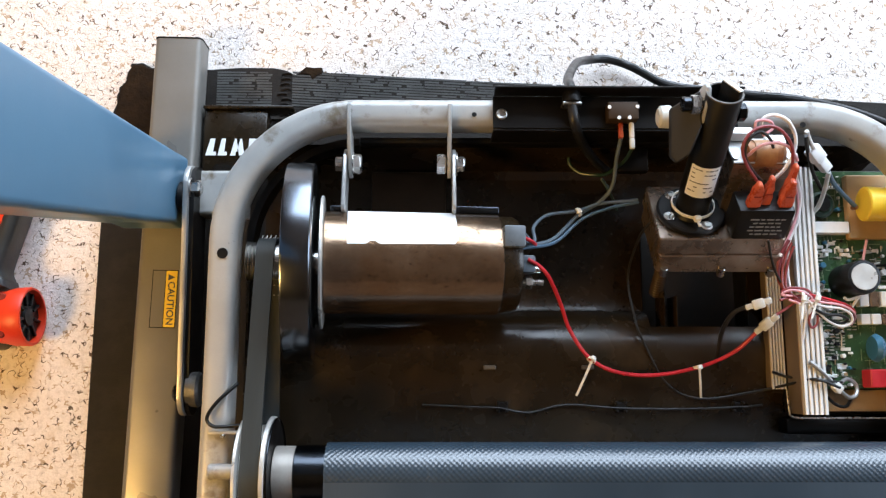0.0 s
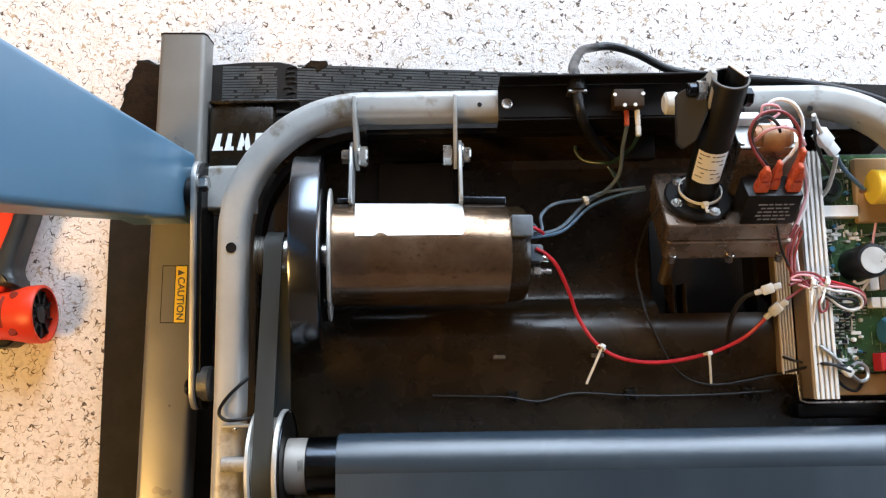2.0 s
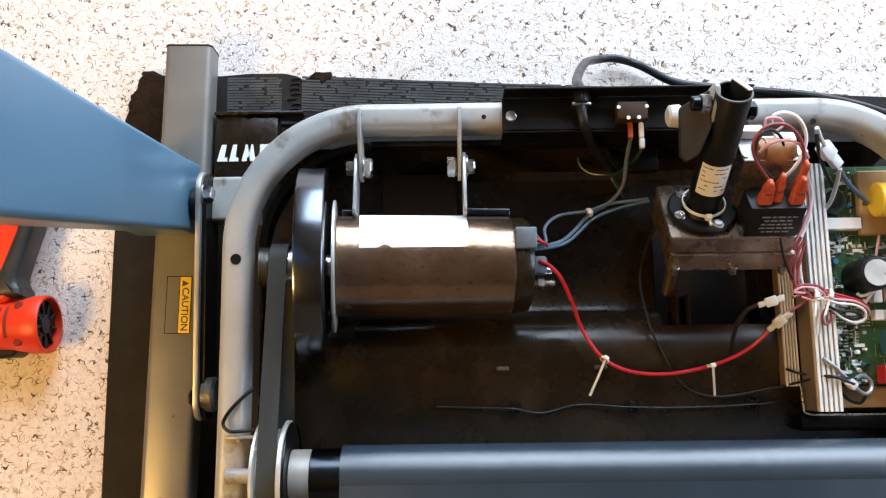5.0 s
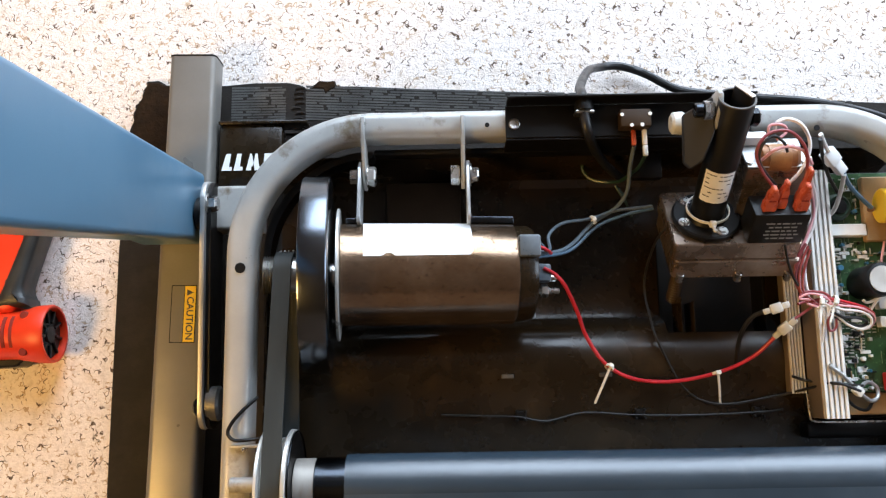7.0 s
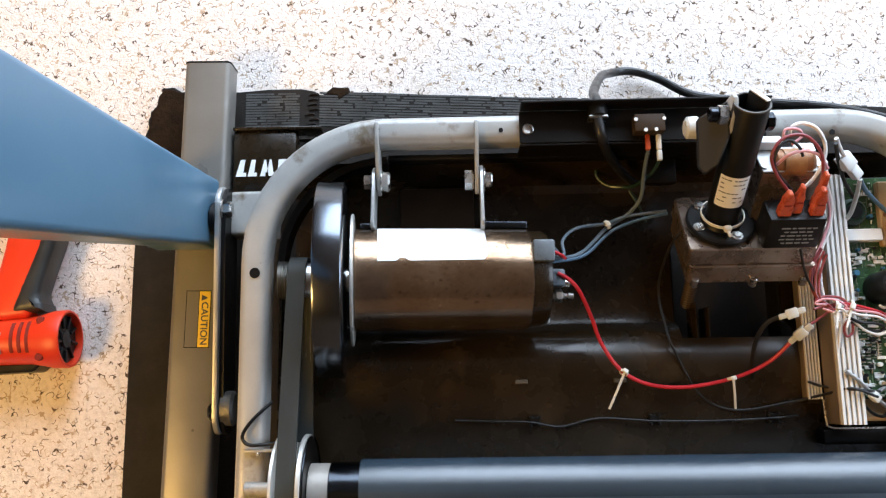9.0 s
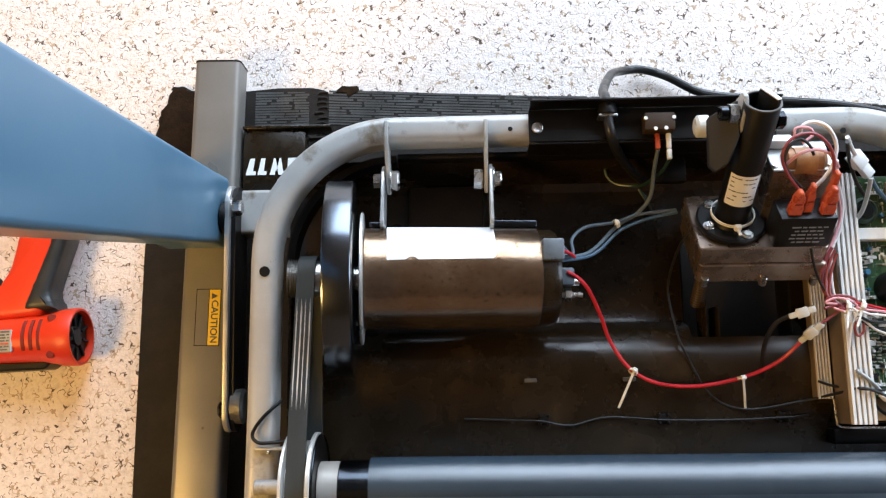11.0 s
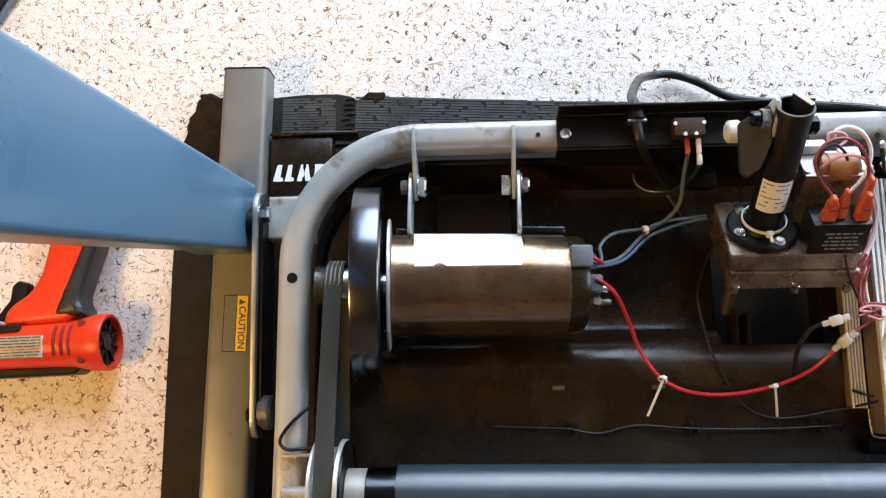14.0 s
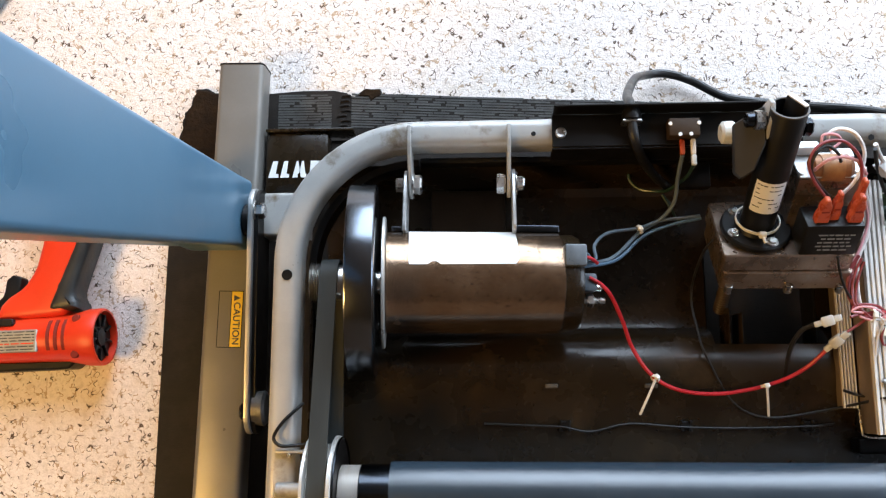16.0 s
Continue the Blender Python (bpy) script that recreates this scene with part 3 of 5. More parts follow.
def belly_pan():
    pan = thing("belly_pan", "dusty black-brown plastic belly pan under the motor bay", "belly pan")
    prof = [(0.226, 0.115), (0.214, 0.056), (0.206, 0.05), (0.088, 0.048), (0.072, 0.049)]
    prof += [(0.022 + 0.046 * math.sin(radians(a)), 0.042 + 0.046 * math.cos(radians(a))) for a in range(78, -1, -6)]
    prof += [(0.008, 0.0865), (-0.012, 0.081), (-0.03, 0.0785), (-0.06, 0.077), (-0.085, 0.079), (-0.16, 0.08)]
    # the tray is open under the lift motor
    def run(line):
        return line + [(y, z - 0.003) for y, z in line][::-1]
    hx0, hx1, hy0, hy1 = 0.208, 0.3195, 0.052, 0.150
    tray = prism(run(prof), "x", -0.186, hx0)
    join(tray, prism(run(prof), "x", hx1, 0.443))
    join(tray, prism(run([p for p in prof if p[0] > hy1] + [(hy1, 0.0492)]), "x", hx0, hx1))
    join(tray, prism(run([p for p in prof if p[0] < hy0]), "x", hx0, hx1))
    part("tray", tray, PAN, pan, smooth=35)
    # black instead of pan plastic: the well's shade is put into the colour
    for x in (hx0, hx1 - 0.002):
        part("well_wall", box(x, x + 0.002, hy0, hy1, 0.012, 0.047, 0.0004, 1), BLACK_PAINT, pan)
    part("side_wall", box(-0.1868, -0.184, -0.16, 0.12, 0.045, 0.122, 0.001), PAN, pan)
    # sheet over the tray in lighter brown, the warm light put into its colour
    part("motor_bay_floor_lit", box(-0.075, 0.004, 0.150, 0.2135, 0.0505, 0.058, 0.003), BAY_FLOOR, pan)
    part("side_wall", box(0.4405, 0.4435, -0.16, 0.12, 0.045, 0.122, 0.001), PAN, pan)
    # moulded pocket under the lift motor
    for x0, x1, y0, y1 in ((0.2215, 0.2227, 0.0495, 0.085), (0.2340, 0.2352, 0.0495, 0.080)):
        part("pocket_rib", box(x0, x1, y0, y1, 0.049, 0.083, 0.0004, 1), PAN, pan)
    for x in (0.046, 0.1425):
        part("cable_post", box(x - 0.0062, x + 0.0062, 0.0062, 0.0105, 0.0845, 0.0895, 0.0008, 1), DUSTY, pan, "dusty moulded post")
    part("front_skirt", box(-0.256, -0.187, 0.214, 0.283, 0.030, 0.052, 0.004), PAN, pan)
    part("skirt_lip", box(-0.256, -0.16, 0.283, 0.2865, 0.03, 0.056, 0.001), PAN, pan)
    # white brand lettering, drawn as plain blocks
    x = -0.2502
    for w, lean, foot in ((0.0052, 0.003, 0.004), (0.0045, 0.0022, 0.0035), (0.0058, 0.0045, 0.0), (0.0058, -0.003, 0.0), (0.0095, 0.001, 0.0)):
        part("brand_block", prism([(x - foot * 0.5, 0.2320), (x + w + foot, 0.2320), (x + w + foot, 0.2362), (x + w + lean * 0.3, 0.2362), (x + w + lean, 0.2505), (x + lean, 0.2505)], "z", 0.0521, 0.0526), LETTER_WHITE, pan, "white blocky marking")
        x += w + 0.0036 + foot
    # cable clips along the rear lip
    for cx in (0.0585, 0.1750, 0.2905):
        clip = bmesh.new()
        join(clip, box(cx - 0.0055, cx + 0.0055, -0.0345, -0.0255, 0.077, 0.0815, 0.001, 1))
        for s in (-1, 1):
            join(clip, box(cx + s * 0.0042 - 0.0014, cx + s * 0.0042 + 0.0014, -0.0355, -0.0325, 0.080, 0.0865, 0.0007, 1))
            join(clip, box(cx + s * 0.0042 - 0.0014, cx + s * 0.0042 + 0.0014, -0.0275, -0.0245, 0.080, 0.0865, 0.0007, 1))
        part("cable_clip", clip, PLASTIC, pan)
    rnd = random.Random(12)
    for i in range(18):
        px, py = rnd.uniform(0.02, 0.30), rnd.uniform(-0.068, 0.012)
        b = bmesh.new()
        bmesh.ops.create_icosphere(b, subdivisions=1, radius=rnd.uniform(0.0006, 0.0016))
        bmesh.ops.transform(b, matrix=pose(px, py, 0.0790 if py < -0.01 else 0.0868), verts=b.verts[:])
        part("crumb", b, TORN, pan)


# ---- drive: motor, pulleys, belts ----
MY, MZ = 0.104, 0.142
RY, RZ = -0.085, 0.163
R_MOTOR, R_ROLL = 0.0215, 0.0455
PZ = MZ + 0.0092  # height of the belt pulley on the tilted shaft
BX = -0.1606


# the motor hangs a little lower at its terminal end
TILTED = Matrix.Translation((-0.06, MY, MZ)) @ pose(0, 0, 0, 0, 5.5, 0) @ Matrix.Translation((0.06, -MY, -MZ))


def drive_motor():
    motor = thing("drive_motor", "brown-grey steel can motor with a white label and bolted mounts", "electric motor", TILTED)
    part("can", lathe([(-0.1106, 0.0462), (-0.1100, 0.0475), (0.050, 0.0475), (0.051, 0.0465)], "x", (0, MY, MZ), 72), CAN, motor)
    plate = lathe([(-0.1140, 0.060), (-0.1133, 0.0618), (-0.1115, 0.0618), (-0.1108, 0.060)], "x", (0, MY, MZ), 64)
    part("end_plate", plate, PULLEY_METAL, motor, "bright alloy end plate")
    part("shaft_collar", lathe([(-0.1185, 0.011), (-0.1138, 0.011)], "x", (0, MY, MZ), 24), BRIGHT, motor)
    cap = lathe([(0.0512, 0.0455), (0.064, 0.0455), (0.0685, 0.043), (0.070, 0.036)], "x", (0, MY, MZ), 64)
    part("end_bell", cap, PAN, motor, "black plastic brush end bell")
    # paper label wrapped on the upper front of the can, with a nick in its edge
    bm = bmesh.new()
    grid = []
    for i in range(25):
        row = []
        for j in range(15):
            x = -0.0895 + 0.0985 * i / 24
            a0, a1 = radians(77.5 - 1.5 * i / 24), radians(9)
            a = a0 + (a1 - a0) * j / 14
            if j == 0 and i in (5, 6):
                a -= radians(3.4)
            if j == 0 and i == 24:
                x -= 0.003
            row.append(bm.verts.new((x, MY + 0.0478 * math.cos(a), MZ + 0.0478 * math.sin(a))))
        grid.append(row)
    for i in range(24):
        for j in range(14):
            bm.faces.new((grid[i][j], grid[i + 1][j], grid[i + 1][j + 1], grid[i][j + 1]))
    bmesh.ops.recalc_face_normals(bm, faces=bm.faces[:])
    bmesh.ops.solidify(bm, geom=bm.faces[:], thickness=-0.0002)
    part("paper_label", bm, PAPER, motor, "blank white paper label", smooth=60)
    # seam strip at the back of the can
    part("keeper_strip", box(0.008, 0.052, 0.1505, 0.1575, 0.150, 0.1545, 0.001), DARK_STEEL, motor)
    part("keeper_strip", box(-0.106, -0.092, 0.1505, 0.1555, 0.150, 0.1545, 0.001), DARK_STEEL, motor)
    # brush holder, terminals and studs on the end bell
    part("brush_holder", box(0.0500, 0.0700, 0.1135, 0.1335, 0.170, 0.1915, 0.002), HOLDER, motor, "grey plastic brush holder")
    part("terminal_block", box(0.068, 0.084, 0.094, 0.1105, 0.146, 0.166, 0.0025), HOLDER, motor)
    part("stud", cyl("x", (0.082, 0.0985, 0.152), 0.0038, 0.009, 0.0008, 16), BRIGHT, motor)
    nut = hexbolt("x", (0.0765, 0.0865, 0.152), 0.0066, 0.0062)
    join(nut, cyl("x", (0.068, 0.0865, 0.152), 0.0030, 0.0255, 0.0005, 12))
    part("stud", nut, BRIGHT, motor)
    part("brush_spring", box(0.064, 0.0725, 0.062, 0.078, 0.135, 0.142, 0.0012), PLATE_STEEL, motor)
    # two mounts to the frame: a tab above, an arm below, and a through bolt
    mounts = thing("motor_mounts", "grey steel motor mounts with bright hex bolts", "motor mount")
    for x, s in ((-0.0885, 1), (0.0040, -1)):
        up = [(0.2475, 0.1735), (0.2475, 0.1785), (0.232, 0.180), (0.205, 0.168), (0.188, 0.158), (0.184, 0.146), (0.190, 0.138), (0.203, 0.138), (0.226, 0.150), (0.2285, 0.1735)]
        lo = [(0.2085, 0.142), (0.2105, 0.154), (0.203, 0.163), (0.190, 0.166), (0.153, 0.1745), (0.1485, 0.1725), (0.1475, 0.155), (0.152, 0.148), (0.190, 0.140)]
        part("mount_tab", prism(up, "x", x - 0.0002, x + 0.0034, 0.0007, 1), GREY, mounts)
        part("mount_arm", prism(lo, "x", x - 0.0046 if s > 0 else x + 0.0040, x - 0.0010 if s > 0 else x + 0.0076, 0.0007, 1), PLATE_STEEL, mounts)
        if s > 0:
            part("bolt_head", hexbolt("x", (x + 0.0035, 0.1965, 0.152), 0.0098, 0.0085, 0.011), BRIGHT, mounts)
            part("bolt_tail", hexbolt("x", (x - 0.0125, 0.1965, 0.152), 0.0070, 0.0078), STEEL, mounts)
        else:
            part("bolt_head", hexbolt("x", (x - 0.0098, 0.1965, 0.152), 0.0098, 0.0085, 0.0), BRIGHT, mounts)
            part("bolt_tail", hexbolt("x", (x + 0.0078, 0.1965, 0.152), 0.0072, 0.0085, 0.011), STEEL, mounts)
    return motor


def flywheel():
    """Flywheel and small grooved pulley on the motor's shaft, about its own centre."""
    f = thing("flywheel", "black steel flywheel with a machined rim and a grooved pulley", "flywheel", TILTED @ pose(0, MY, MZ))
    part("wheel", lathe([(-0.1445, 0.030), (-0.1443, 0.0890), (-0.1437, 0.0905), (-0.1420, 0.0912), (-0.1205, 0.0912), (-0.1195, 0.0905), (-0.1190, 0.0890), (-0.1187, 0.030)], "x", (0, 0, 0), 96), FLYWHEEL_STEEL, f, "polished dark steel wheel")
    prof = [(-0.1815, 0.009), (-0.1810, 0.017)]
    for i in range(6):
        prof += [(-0.1805 + i * 0.0022, 0.0182), (-0.1793 + i * 0.0022, 0.0152)]
    prof += [(-0.1685, 0.0165), (-0.150, 0.0165)]
    part("grooved_pulley", lathe(prof, "x", (0, 0, 0), 48), STEEL, f)
    part("hub", lathe([(-0.1500, 0.0165), (-0.149, 0.020), (-0.1446, 0.021)], "x", (0, 0, 0), 40), BLACK_PAINT, f, "black hub")
    for k in range(3):
        a = 2 * math.pi * k / 3
        part("set_screw", cyl("x", (-0.1458, 0.06 * math.cos(a), 0.06 * math.sin(a)), 0.006, 0.0016, 0.0004, 16), BLACK_PAINT, f)
    return f


def front_roller():
    """Front roller with its pulley, about its own axis."""
    r = thing("front_roller", "steel treadmill roller with a wide alloy pulley", "roller", pose(0, RY, RZ))
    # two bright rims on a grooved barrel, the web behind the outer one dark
    prof = [(-0.1745, 0.020), (-0.1745, 0.0472), (-0.1740, 0.0490), (-0.1716, 0.0490), (-0.1700, 0.0422), (-0.1526, 0.0422), (-0.1520, 0.0480), (-0.1512, 0.0494), (-0.1484, 0.0494), (-0.1476, 0.0484), (-0.1478, 0.0448), (-0.1494, 0.0440)]
    part("pulley", lathe(prof, "x", (0, 0, 0), 80), PULLEY_METAL, r, "pale alloy pulley with bright rims")
    part("guard_ring", lathe([(-0.1468, 0.0474), (-0.1466, 0.0482), (-0.1456, 0.0482), (-0.1454, 0.0474), (-0.1468, 0.0474)], "x", (0, 0, 0), 64), DARK_STEEL, r)
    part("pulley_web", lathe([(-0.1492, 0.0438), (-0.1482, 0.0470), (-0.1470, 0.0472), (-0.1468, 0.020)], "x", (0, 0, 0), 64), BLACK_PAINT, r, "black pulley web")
    part("collar", lathe([(-0.1466, 0.0232), (-0.1460, 0.0240), (-0.1285, 0.0240)], "x", (0, 0, 0), 56), COLLAR, r, "dull alloy collar")
    part("drum", lathe([(-0.1285, 0.0240), (-0.1275, 0.0250), (0.430, 0.0250), (0.431, 0.024)], "x", (0, 0, 0), 56), DARK_STEEL, r)
    part("set_mark", box(-0.1345, -0.1295, -0.0015, 0.0015, 0.0236, 0.0245), DARK_STEEL, r)
    return r


def belt_material():
    """Dark woven belt face with a fine diamond emboss."""
    m, b = shader("walking_belt_pvc", 0.27, 0, 0.8)
    mp = m.node_tree.nodes.new("ShaderNodeTexCoord")
    big = noise_at(m, 9, 4.0)
    col = ramp(m, big, [(0.3, (0.018, 0.029, 0.041)), (0.75, (0.027, 0.042, 0.057))])
    scuff = ramp(m, noise_at(m, 22, 5.0, 0.7), [(0.62, (0, 0, 0)), (0.75, (0.5, 0.5, 0.5))])
    col = mix(m, scuff, col, (0.055, 0.068, 0.08))
    link(m, col, b.inputs["Base Color"])
    sep = m.node_tree.nodes.new("ShaderNodeSeparateXYZ")
    link(m, mp.outputs["UV"], sep.inputs[0])
    def wave(sign):
        a = m.node_tree.nodes.new("ShaderNodeMath")
        a.operation = "MULTIPLY_ADD"
        link(m, sep.outputs["Y"], a.inputs[0])
        a.inputs[1].default_value = sign
        link(m, sep.outputs["X"], a.inputs[2])
        s = m.node_tree.nodes.new("ShaderNodeMath")
        s.operation = "MULTIPLY"
        link(m, a.outputs[0], s.inputs[0])
        s.inputs[1].default_value = 2 * math.pi / 0.0050
        k = m.node_tree.nodes.new("ShaderNodeMath")
        k.operation = "SINE"
        link(m, s.outputs[0], k.inputs[0])
        return k.outputs[0]
    t = m.node_tree.nodes.new("ShaderNodeMath")
    t.operation = "ADD"
    link(m, wave(1.0), t.inputs[0])
    link(m, wave(-1.0), t.inputs[1])
    bump(m, b, t.outputs[0], 0.13, 0.0008)
    return m


WALKING = belt_material()
WALKING_FLAT = surface("walking_belt_worn", (0.020, 0.031, 0.043), (0.029, 0.044, 0.059), 9, 0.36, grain=300, relief=0.05, stretch=(1, 0.2, 1))


def walking_belt():
    belt = thing("walking_belt", "dark grey embossed treadmill walking belt", "walking belt")
    x0, x1, r = -0.1015, 0.418, 0.0272
    # the run behind the roller, flat on the deck
    bm = box(x0, x1, -1.25, RY, RZ + r - 0.0026, RZ + r - 0.0004)
    bmesh.ops.subdivide_edges(bm, edges=[e for e in bm.edges if abs(e.verts[0].co.x - e.verts[1].co.x) > 0.1], cuts=8)
    part("flat_run", bm, WALKING_FLAT, belt, smooth=0)
    # the turn round the roller, which goes round with it
    n = 96
    bm = bmesh.new()
    a = [bm.verts.new((x0, (r - 0.00003) * math.sin(2 * math.pi * i / n), (r - 0.00003) * math.cos(2 * math.pi * i / n))) for i in range(n)]
    b = [bm.verts.new((x1, v.co.y, v.co.z)) for v in a]
    c = [bm.verts.new((x0, v.co.y * 0.925, v.co.z * 0.925)) for v in a]
    for i in range(n):
        j = (i + 1) % n
        bm.faces.new((a[i], b[i], b[j], a[j]))
        bm.faces.new((c[i], a[i], a[j], c[j]))
    bmesh.ops.recalc_face_normals(bm, faces=bm.faces[:])
    turn = part("roller_turn", bm, WALKING, belt)
    turn.matrix_basis = pose(0, RY, RZ)
    me = turn.data
    uv = me.uv_layers.new(name="uv")
    for poly in me.polygons:
        k = poly.index // 2
        for li in poly.loop_indices:
            co = me.vertices[me.loops[li].vertex_index].co
            ang = math.atan2(co.y, co.z) % (2 * math.pi)
            if k == n - 1 and ang < 1:
                ang += 2 * math.pi
            uv.data[li].uv = (co.x, ang * 0.0050 * 34 / (2 * math.pi))
    part("deck", box(-0.13, 0.425, -1.25, RY - 0.06, RZ - 0.004, RZ + r - 0.003), PLASTIC, belt)
    return turn


def loop_geometry():
    """The drive belt's path in the plane across its axles: tangent spans and arcs, as a function of length."""
    d = Vector((RY - MY, RZ - PZ))
    L = d.length
    base = math.atan2(d.y, d.x)
    off = math.acos((R_MOTOR - R_ROLL) / L)
    # the upper tangent touches both pulleys at this angle
    up, down = base - off, base + off
    return L, base, up, down


LOOP = loop_geometry()


def loop_point(s):
    """Place and heading at a length s along the loop, from the middle of the upper span, running from motor to roller."""
    L, base, up, down = LOOP
    span = math.sqrt(L * L - (R_ROLL - R_MOTOR) ** 2)
    arc_r = R_ROLL * ((down - up) % (2 * math.pi))
    arc_m = R_MOTOR * (2 * math.pi - (down - up) % (2 * math.pi))
    total = 2 * span + arc_r + arc_m
    s = s % total
    pm = Vector((MY, PZ)) + R_MOTOR * Vector((math.cos(up), math.sin(up)))
    pr = Vector((RY, RZ)) + R_ROLL * Vector((math.cos(up), math.sin(up)))
    qm = Vector((MY, PZ)) + R_MOTOR * Vector((math.cos(down), math.sin(down)))
    qr = Vector((RY, RZ)) + R_ROLL * Vector((math.cos(down), math.sin(down)))
    if s < span / 2:
        return pm.lerp(pr, 0.5 + s / span), up, total
    s -= span / 2
    if s < arc_r:
        a = up + s / R_ROLL
        return Vector((RY, RZ)) + R_ROLL * Vector((math.cos(a), math.sin(a))), a, total
    s -= arc_r
    if s < span:
        return qr.lerp(qm, s / span), down, total
    s -= span
    if s < arc_m:
        a = down + s / R_MOTOR
        return Vector((MY, PZ)) + R_MOTOR * Vector((math.cos(a), math.sin(a))), a, total
    s -= arc_m
    return pm.lerp(pr, s / span), up + 2 * math.pi, total


def drive_belt():
    """Black ribbed belt from motor to roller, with a printed patch that runs round with it."""
    total = loop_point(0)[2]
    belt = thing("drive_belt", "black rubber drive belt with a worn printed mark", "drive belt")
    n = 160
    bm = bmesh.new()
    rings = []
    for i in range(n):
        p, a, _ = loop_point(total * i / n)
        o = Vector((math.cos(a), math.sin(a)))
        sec = [(BX - 0.0081, 0.0), (BX + 0.0081, 0.0), (BX + 0.0081, -0.0030), (BX - 0.0081, -0.0030)]
        rings.append([bm.verts.new((x, p.x + o.x * h, p.y + o.y * h)) for x, h in sec])
    for i in range(n):
        a, b = rings[i], rings[(i + 1) % n]
        for k in range(4):
            bm.faces.new((a[k], a[(k + 1) % 4], b[(k + 1) % 4], b[k]))
    bmesh.ops.recalc_face_normals(bm, faces=bm.faces[:])
    part("belt_loop", bm, BELT, belt, smooth=40)
    marks = []
    shared = None
    for k in range(8):
        if shared is None:
            bm = bmesh.new()
            for j, w in ((-3, 0.0009), (-1, 0.0012), (0.8, 0.0008), (2.9, 0.0011)):
                join(bm, box(j * 0.0020 - w / 2, j * 0.0020 + w / 2, -0.0049, 0.0049, 0.0, 0.00025))
            ob = part("printed_mark", bm, PRINT, belt, "pale printed lines", smooth=0)
            shared = ob.data
        else:
            ob = new("printed_mark", shared)
            ob.parent = belt
            ob["label"] = "pale printed lines"
        marks.append((ob, (k - 4) * 0.0099))
    return marks, total

# ---- front bracket, cord, switch ----
def front_bracket():
    br = thing("front_bracket", "black sheet-steel power bracket riveted on the frame", "bracket")
    part("flange", box(0.0455, 0.272, 0.2248, 0.2555, 0.1724, 0.1745, 0.0006, 1), BLACK_PAINT, br)
    part("lip", box(0.046, 0.272, 0.2557, 0.2577, 0.1724, 0.197, 0.0006, 1), BLACK_PAINT, br)
    part("inner_skirt", box(0.0455, 0.272, 0.2225, 0.2246, 0.128, 0.1735, 0.0006, 1), BLACK_PAINT, br)
    rv = lathe([(0, 0.0052), (0.0012, 0.0052), (0.0016, 0.0042), (0.0012, 0.003), (0.0010, 0.0)], "z", (0.0535, 0.2380, 0.1746), 24)
    part("rivet", rv, STEEL, br)
    part("grommet", lathe([(0, 0.0085), (0.004, 0.0090), (0.010, 0.0075), (0.014, 0.0068)], "y", (0.117, 0.2465, 0.1835), 24), PLASTIC, br)
    part("grommet_clamp", box(0.108, 0.126, 0.2430, 0.2465, 0.1746, 0.1885, 0.0015), STEEL, br)
    part("corner_bracket", box(0.170, 0.2, 0.196, 0.222, 0.116, 0.1275, 0.002), BLACK_PAINT, br)


def power_switch():
    sw = thing("power_switch", "small brown-black switch with bright terminals on the bracket", "switch")
    part("body", box(0.1490, 0.1765, 0.2290, 0.2455, 0.1747, 0.190, 0.0012), BAY_FLOOR, sw)
    for x, y in ((0.1500, 0.2400), (0.1755, 0.2405), (0.1585, 0.2300), (0.1680, 0.2302)):
        part("screw", cyl("z", (x, y, 0.190), 0.0018, 0.0008, 0.0002, 12), LETTER_WHITE, sw)
    for x, m in ((0.1620, ORANGE_CLIP), (0.1720, WHITE_WIRE)):
        part("terminal_sleeve", box(x - 0.0022, x + 0.0022, 0.2140, 0.2288, 0.1765, 0.1815, 0.0012), m, sw)
        part("tab", box(x - 0.0015, x + 0.0015, 0.2280, 0.2312, 0.1785, 0.1795), BRIGHT, sw)
    part("crimp", box(0.1698, 0.1744, 0.2040, 0.2138, 0.1760, 0.1815, 0.0012), CLEAR, sw)


def cable(name, points, r, material, label, step=6, n=8):
    return tagged(part(name, wire(points, r, step, n), material), label, name.replace("_", " "))


def cord():
    pts = [(0.170, 0.208, 0.080), (0.151, 0.212, 0.110), (0.133, 0.2175, 0.148), (0.1205, 0.2265, 0.1795), (0.117, 0.246, 0.1838), (0.1165, 0.262, 0.182), (0.1215, 0.286, 0.140), (0.143, 0.331, 0.065)]
    pts += [(0.163, 0.351, 0.024), (0.187, 0.3565, 0.0135), (0.215, 0.3475, 0.0135), (0.252, 0.3275, 0.0135), (0.297, 0.320, 0.0135), (0.347, 0.315, 0.0135), (0.417, 0.307, 0.0135), (0.496, 0.283, 0.0135), (0.62, 0.22, 0.0135)]
    cable("mains_cable", pts, 0.0047, RUBBER, "thick black rubber mains cable looping over the mat", 8, 12)


